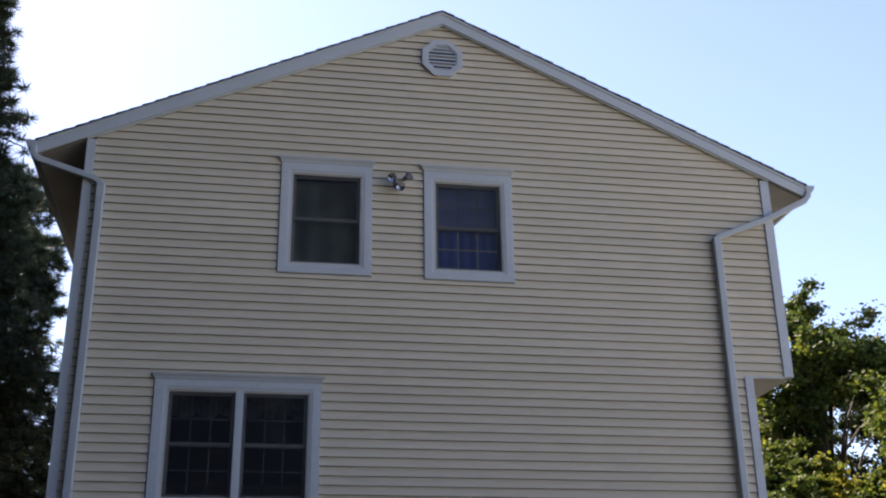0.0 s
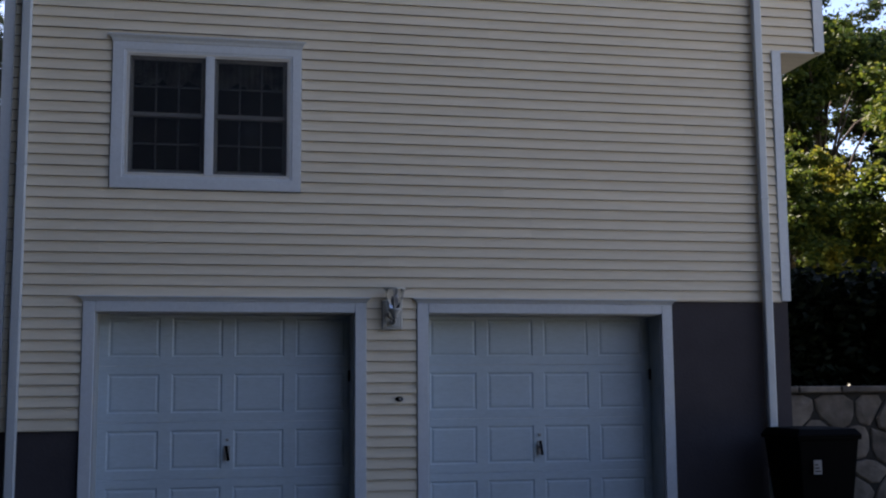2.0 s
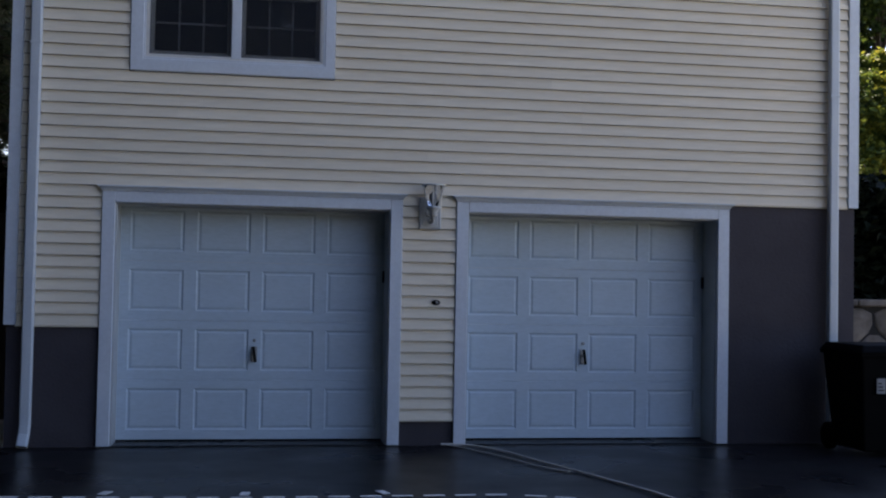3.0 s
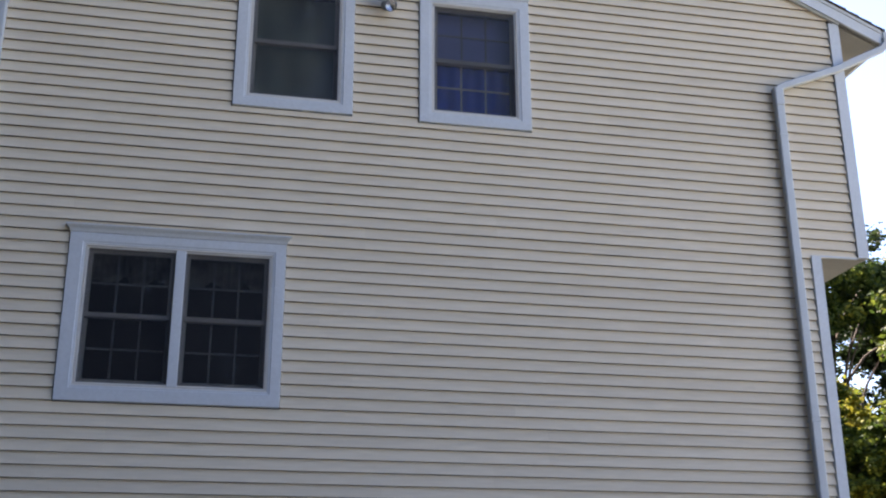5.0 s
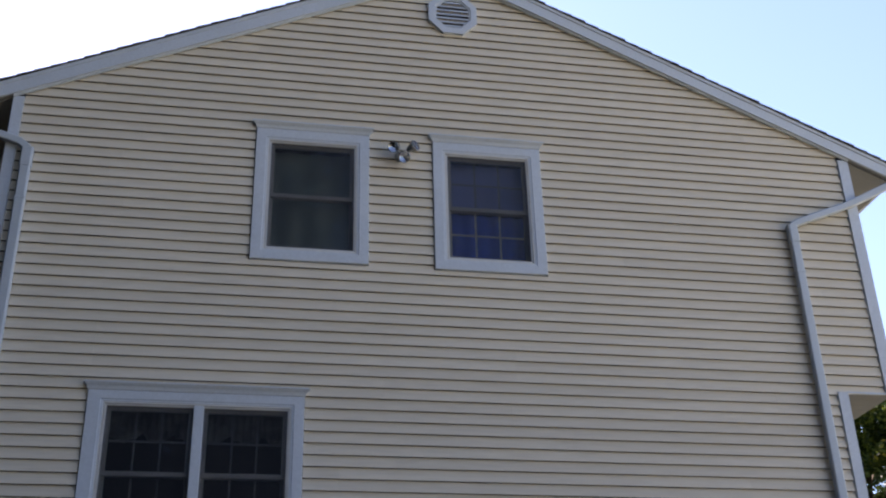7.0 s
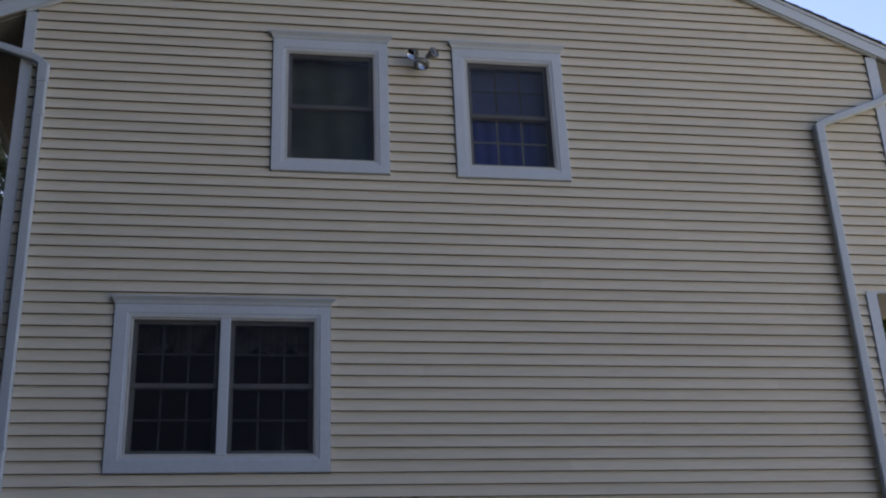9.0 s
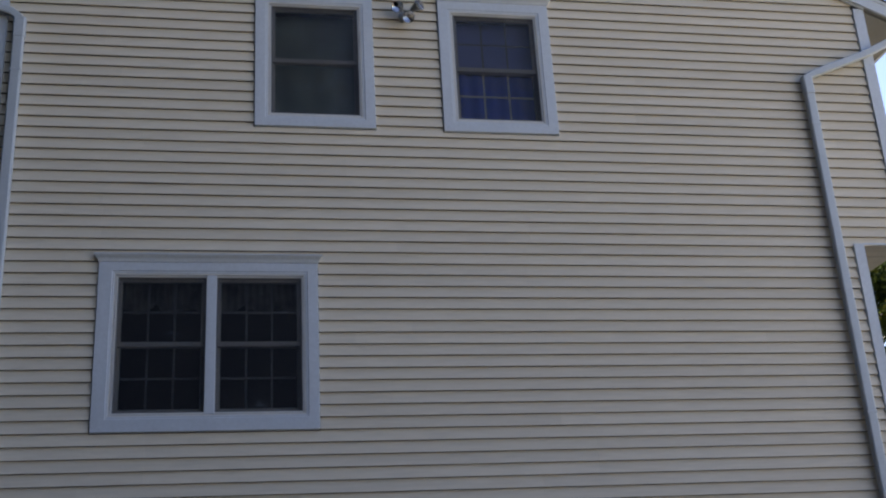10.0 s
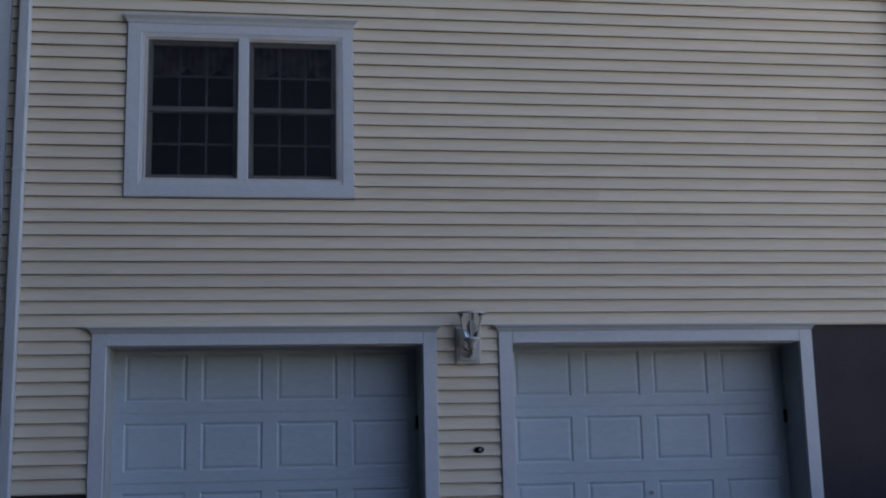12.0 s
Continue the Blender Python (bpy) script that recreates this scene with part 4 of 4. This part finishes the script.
def pine(at, height, radius, seed, label):
    rng = np.random.default_rng(seed)
    x, y, z = at
    t = tagged(empty("pine_tree", at), label, "tree")
    bm = bmesh.new()
    tube(bm, [(x, y, z + height * k / 6) for k in range(7)], [0.24 * (1 - k / 6.3) for k in range(7)], 12)
    part("trunk", bm, BARK, t, smooth=True)
    bm = bmesh.new()
    tufts = []
    h = height * 0.1
    while h < height * 0.98:
        k = 1 - h / height
        reach = radius * min(1.0, 0.18 + 1.15 * k)
        for b in range(int(10 + 4 * rng.random())):
            a = rng.random() * 2 * math.pi
            ln = reach * (0.6 + 0.5 * rng.random())
            rise = 0.25 * rng.random() - 0.12
            p = [Vector((x + math.cos(a) * ln * s, y + math.sin(a) * ln * s, z + h + rise * ln * s - 0.12 * ln * s * s)) for s in (0, 0.35, 0.7, 1.0)]
            tube(bm, p, [0.05 * k + 0.02, 0.035 * k + 0.014, 0.02, 0.008], 5)
            for q in range(int(5 + ln * 5)):
                s = 0.25 + 0.75 * rng.random()
                base = p[0].lerp(p[3], s)
                side = Vector((-math.sin(a), math.cos(a), 0)) * rng.normal() * 0.42 * ln * (1.1 - s) * 0.8
                tufts.append(tuple(base + side + Vector((0, 0, rng.normal() * 0.08))))
        h += 0.36 + 0.2 * rng.random()
    tagged(part("branchwork", bm, BARK, t), kind="stuff")
    tufts = np.array(tufts)
    per = 66
    c = np.repeat(tufts, per, axis=0)
    m = len(c)
    d = rng.normal(size=(m, 3))
    d[:, 2] = d[:, 2] * 0.6 + 0.35
    d /= np.linalg.norm(d, axis=1, keepdims=True)
    w = np.cross(d, rng.normal(size=(m, 3)))
    w /= np.linalg.norm(w, axis=1, keepdims=True) + 1e-9
    ln = 0.12 + 0.14 * rng.random((m, 1))
    st = c + d * 0.02
    verts = np.stack([st - w * 0.010, st + w * 0.010, st + d * ln], 1).reshape(-1, 3)
    faces = np.arange(m * 3).reshape(-1, 3)
    leaf_mesh("needles", verts, faces, NEEDLE, t)
    return t


# raised ground behind a stone retaining wall
TERR = 1.28
bm = bmesh.new()
box(bm, 7.6, 60, 1.75, 60, -0.04, TERR)
tagged(part("terrace", bm, LAWN), "raised planted ground behind the stone wall", "ground", kind="structure")
tagged(block("wall_retaining", MORTAR, None, 7.15, 14.0, 1.4, 1.74, -0.04, 1.3, 0), "low fieldstone retaining wall with flat capstones", "wall", kind="structure")
retaining = bpy.data.objects["wall_retaining"]
pine((-4.7, 8.0, 0), 13.9, 3.7, 11, "tall dark pine with drooping needled branches")
pine((-5.1, 3.9, 0), 16.5, 3.1, 12, "tall dark pine standing beside the house")
pine((-4.3, 6.2, 0), 15.8, 2.7, 17, "dark pine between the taller pines")
pine((-4.0, 11.2, 0), 12.6, 3.4, 14, "dark pine close behind the side of the house")
# the next three pines stand out of view, to shade the side wall
pine((-8.0, 10.3, 0), 18.5, 3.3, 15, "broad dark pine out of view, added to shade the side wall")
pine((-9.6, 6.5, 0), 20.0, 3.0, 16, "tall pine out of view, added for shade beside the house")
pine((-12.5, 14.0, 0), 22.0, 3.2, 13, "tall dark pine out of view behind the others, kept for shade")
broadleaf((-7.5, 21, 0), 10.0, 3.6, 2.5, MAPLE, 5, "sunlit yellow-green tree beyond the pine", 70, 150)
broadleaf((15.6, 14, TERR), 10.4, 2.0, 2.6, MAPLE, 21, "maple with yellowing green leaves above the stone wall", 110, 190)
broadleaf((19.6, 16, TERR), 10.0, 3.2, 1.8, OAK, 22, "dark green broadleaf tree beside the maple", 110, 180)
broadleaf((16.6, 20, TERR), 7.6, 3.3, 0.6, OAK, 29, "dense dark green tree in the back row", 110, 170)
broadleaf((15.4, 17.2, TERR), 8.0, 2.5, 0.5, OAK, 33, "dark green tree close behind the maple", 150, 170)
broadleaf((12.6, 19, TERR), 8.3, 2.4, 1.5, MAPLE, 23, "smaller maple turning yellow behind the house", 70, 170)
broadleaf((12.2, 9.8, TERR), 4.7, 1.5, 0.2, GOLD, 27, "young maple turning bright yellow-green", 70, 170, 0.065)
broadleaf((15.0, 9.4, TERR), 6.9, 2.2, 0.3, GOLD, 24, "bushy young maple with bright yellow-green leaves", 170, 170)
broadleaf((13.4, 12.4, TERR), 5.6, 2.0, 0.2, MAPLE, 41, "low dark green bush behind the hedge", 130, 170)
broadleaf((17.8, 13.0, TERR), 4.3, 2.6, 0.2, OAK, 42, "wide dark green bush behind the hedge", 70, 170)
broadleaf((21.5, 12, TERR), 7.6, 2.8, 1.0, OAK, 25, "dark green spreading tree on the terrace", 70, 160)


def hedge(x0, x1, y0, y1, z0, z1, seed, label):
    rng = np.random.default_rng(seed)
    n = int((x1 - x0) * min(1.5, y1 - y0) * (z1 - z0) * 24 + (x1 - x0) * max(0, y1 - y0 - 1.5) * 10)
    c = rng.random((n, 3)) * [x1 - x0, y1 - y0, z1 - z0] + [x0, y0, z0]
    v, f = leaves(rng, c, 0.085, 0.3, 110)
    hd = tagged(empty("hedge", ((x0 + x1) / 2, (y0 + y1) / 2, z0)), label, "hedge")
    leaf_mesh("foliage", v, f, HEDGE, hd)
    bm = bmesh.new()
    for k in range(int((x1 - x0) * 2)):
        x = x0 + 0.25 + k * 0.5
        tube(bm, [(x, (y0 + y1) / 2, z0 - 0.05), (x + 0.05, (y0 + y1) / 2, z1 - 0.2)], [0.03, 0.012], 6)
    part("stemwork", bm, BARK, hd)


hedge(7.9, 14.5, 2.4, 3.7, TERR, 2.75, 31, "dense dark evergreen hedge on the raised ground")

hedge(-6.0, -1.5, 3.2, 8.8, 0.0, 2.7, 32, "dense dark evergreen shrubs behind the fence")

# dark board fence beside the house
fn = tagged(empty("board_fence", (-2.2, 2.0, 0)), "dark weathered board fence with a diagonal brace", "fence")
for k in range(14):
    x = -3.6 + k * 0.19
    block("board", WOOD, fn, x, x + 0.17, 2.0, 2.025, 0.0, 2.1 + 0.015 * math.sin(k * 2.1), 0.003)
for x in (-3.6, -2.3, -1.02):
    block("post", WOOD, fn, x, x + 0.1, 1.89, 1.975, 0.0, 2.25, 0.004)
for z in (0.4, 1.75):
    block("rail", WOOD, fn, -3.6, -0.92, 1.976, 1.999, z, z + 0.09, 0.002)
bm = bmesh.new()
tube(bm, [(-2.2, 1.93, 0.5), (-1.06, 1.93, 2.0)], 0, flat=(0.045, 0.02))
part("brace", bm, WOOD, fn)

# woods across the street, mirrored in the panes
rng = np.random.default_rng(77)
n = 3800
cx = rng.random(n) * 90 - 45
# heights fall towards the right, so that more sky light comes from there
cz = rng.random(n) ** 0.8 * np.clip((15 - cx) / 15, 0.17, 1.0) * (35.0 + 2.5 * np.sin(cx * 0.35) + 1.5 * np.sin(cx * 0.9 + 1))
cs = np.stack([cx, -34 - rng.random(n) * 5, cz], 1)
# unseen woods added up the side of the plot, to block light from the left
n2 = 2900
cy = rng.random(n2) * 50 - 36
cs = np.concatenate([cs, np.stack([-6.2 - rng.random(n2) * 3 - np.clip(cy + 6, 0, 99) * 0.15, cy, rng.random(n2) ** 0.8 * (25 + 2 * np.sin(cy * 0.4))], 1)])
# unseen canopy added beside the driveway, leaning over it to darken the left front
n3 = 2600
cy = rng.random(n3) * 27 - 30
cz = rng.random(n3) * (21 + 1.5 * np.sin(cy * 0.6))
cs = np.concatenate([cs, np.stack([-4.3 - rng.random(n3) * 1.6 + np.clip(cz - 4, 0, 99) * np.clip((-3 - cy) / 4, 0, 1) * 0.15, cy, cz], 1)])
v, f = leaves(rng, cs, 0.42, 1.5, 60)
tagged(leaf_mesh("woods", v, f, WOODS), "dark green woods across the street, extended unseen to shade the left", "woods", kind="stuff")

# ------------------------------------------------------------------ pieces: retaining wall stones
rs = random.Random(4)


def nearer_half(poly, p, q):
    """The part of a polygon that lies nearer to p than to q."""
    mx, mz, nx, nz = (p[0] + q[0]) / 2, (p[1] + q[1]) / 2, q[0] - p[0], q[1] - p[1]
    out = []
    for k in range(len(poly)):
        a, b = poly[k], poly[(k + 1) % len(poly)]
        da, db = (a[0] - mx) * nx + (a[1] - mz) * nz, (b[0] - mx) * nx + (b[1] - mz) * nz
        if da <= 0:
            out.append(a)
        if da * db < 0:
            f = da / (da - db)
            out.append((a[0] + (b[0] - a[0]) * f, a[1] + (b[1] - a[1]) * f))
    return out


seeds = [(7.2 + (c + 0.5 * (r % 2) + rs.uniform(-0.33, 0.33)) * 0.42, 0.15 + (r + rs.uniform(-0.34, 0.34)) * 0.3) for r in range(4) for c in range(12)]
for p in seeds:
    poly = [(7.15, 0.0), (12.2, 0.0), (12.2, 1.29), (7.15, 1.29)]
    for q in seeds:
        if q != p and poly:
            poly = nearer_half(poly, p, q)
    if len(poly) < 3:
        continue
    cx0, cz0 = sum(v[0] for v in poly) / len(poly), sum(v[1] for v in poly) / len(poly)
    size_x = max(v[0] for v in poly) - min(v[0] for v in poly)
    # corners cut round, then drawn in for the joint
    pts = []
    for k in range(len(poly)):
        a, b, c = poly[k - 1], poly[k], poly[(k + 1) % len(poly)]
        for o in (a, c):
            pts.append((b[0] + (o[0] - b[0]) * 0.24, b[1] + (o[1] - b[1]) * 0.24))
    shrink = 1 - 0.034 / max(size_x, 0.12)
    pts = [(cx0 + (v[0] - cx0) * shrink, cz0 + (v[1] - cz0) * shrink) for v in pts]
    jut = rs.uniform(0.012, 0.045)
    bm = bmesh.new()
    rings = []
    for y, k in ((1.45, 1.0), (1.4 - jut * 0.5, 0.99), (1.4 - jut, 0.9), (1.4 - jut - 0.012, 0.5)):
        rings.append([bm.verts.new((cx0 + (v[0] - cx0) * k, y, cz0 + (v[1] - cz0) * k)) for v in pts])
    for a, b in zip(rings, rings[1:]):
        for k in range(len(pts)):
            bm.faces.new((a[k], a[(k + 1) % len(pts)], b[(k + 1) % len(pts)], b[k]))
    bm.faces.new(rings[-1])
    part("stone", bm, STONE, retaining)
x = 7.12
while x < 13:
    w = rs.uniform(0.5, 0.9)
    block("capstone", STONE, retaining, x + 0.008, x + w - 0.008, 1.32, 1.76, 1.302, 1.375, 0.012)
    x += w

# ------------------------------------------------------------------ pieces: siding
HOLES = [(w[0][0] - 0.006, w[0][1] + 0.004, w[0][2] - 0.008, w[0][3] - 0.02) for w in WINDOWS.values()]
Y_LIP, Y_TOP = -0.003, 0.022


def bounds(z):
    """Left and right ends of the siding at height z, as lists of spans."""
    if z < Z_SIDE:
        out = []
        if z >= 1.04:
            out.append((XL + 0.098, G1[0] - 0.005))
        out.append((G1[1] + 0.003, G2[0] - 0.005))
        return out
    l, r = XL + 0.098, (XR - 0.106 if z < Z_OVER - 0.0041 else XO - 0.121)
    lim = (APEX_Z - 0.12 - z) / SLOPE
    return [(max(l, APEX_X - lim), min(r, APEX_X + lim))]


def strip(bm, z0, za, zb, sa, sb, dy):
    """One stretch of a course from za to zb; sa, sb: its x span at za and zb."""
    ya = Y_LIP + (Y_TOP - Y_LIP) * (za - z0) / PITCH + dy
    yb = Y_LIP + (Y_TOP - Y_LIP) * (zb - z0) / PITCH + dy
    pa = [bm.verts.new((sa[0], ya, za)), bm.verts.new((sa[1], ya, za))]
    pb = [bm.verts.new((sb[0], yb, zb)), bm.verts.new((sb[1], yb, zb))]
    # the lip turns under by a few millimetres; behind it the panel is hollow
    ra, rb = min(ya + 0.011, 0.0285), min(yb + 0.0015, 0.0285)
    qa = [bm.verts.new((sa[0], ra, za)), bm.verts.new((sa[1], ra, za))]
    qb = [bm.verts.new((sb[0], rb, zb)), bm.verts.new((sb[1], rb, zb))]
    bm.faces.new((pa[0], pa[1], pb[1], pb[0]))
    bm.faces.new((pa[0], qa[0], qa[1], pa[1]))
    bm.faces.new((pa[0], pb[0], qb[0], qa[0]))
    bm.faces.new((pa[1], qa[1], qb[1], pb[1]))
    bm.faces.new((pb[0], pb[1], qb[1], qb[0]))
    bm.faces.new((qa[0], qb[0], qb[1], qa[1]))


rj = random.Random(9)
course = -20
joint = []
while True:
    z0 = Z_SIDE + course * PITCH
    z1 = z0 + PITCH
    if z0 > APEX_Z - 0.14:
        break
    if course % 2 == 0 or not joint:
        first_joint = rj.choice((0.4, 1.6, 2.5, 3.1)) + rj.uniform(-0.3, 0.3)
        joint = [first_joint, first_joint + 3.66]
    cuts = sorted({z0, z1, *[h for o in HOLES for h in (o[2], o[3]) if z0 < h < z1], *([Z_OVER - 0.004] if z0 < Z_OVER - 0.004 < z1 else [])})
    spans = []
    cuts[-1] -= 0.0028                    # open shadow joint under the next lip
    for za, zb in zip(cuts, cuts[1:]):
        zm = (za + zb) / 2
        lo, hi = bounds(za + 1e-4), bounds(zb - 1e-4)
        if zm < Z_SIDE:
            lo = hi = bounds(zm)
        for sa, sb in zip(lo, hi):
            xs = [(sa, sb)]
            for o in HOLES:
                if o[2] <= zm <= o[3]:
                    nxt = []
                    for a, b in xs:
                        if o[1] <= a[0] or o[0] >= a[1]:
                            nxt.append((a, b))
                            continue
                        if o[0] > a[0]:
                            nxt.append(((a[0], o[0]), (b[0], o[0])))
                        if o[1] < a[1]:
                            nxt.append(((o[1], a[1]), (o[1], b[1])))
                    xs = nxt
            for a, b in xs:
                edges = [None] + [j for j in joint if a[0] + 0.15 < j < a[1] - 0.15 and b[0] + 0.15 < j < b[1] - 0.15] + [None]
                for k in range(len(edges) - 1):
                    l, r = edges[k], edges[k + 1]
                    key = sum(1 for j in joint if (a[0] if l is None else l) >= j - 1e-6)
                    pa = (a[0] if l is None else l + 0.0002, a[1] if r is None else r - 0.0002)
                    pb = (b[0] if l is None else l + 0.0002, b[1] if r is None else r - 0.0002)
                    if pa[1] - pa[0] > 0.01 and pb[1] - pb[0] > 0.0:
                        spans.append((key, za, zb, pa, pb))
    for key in sorted({s[0] for s in spans}):
        bm = bmesh.new()
        dy = 0.0004 * (key % 2) + rj.uniform(-0.0002, 0.0002)
        for k, za, zb, pa, pb in spans:
            if k == key:
                strip(bm, z0, za, zb, pa, pb, dy)
        part("siding_board", bm, SIDING, wall_south)
    course += 1
# starter strip under the lowest courses
for a, b, z in ((XL + 0.09, 0.0, 1.042), (G1[1], G2[0], 0.229), (G2[1] + 0.001, XR - 0.1, Z_SIDE)):
    block("starter_strip", SIDING, wall_south, a, b, 0.004, 0.0285, z - 0.012, z - 0.001, 0)
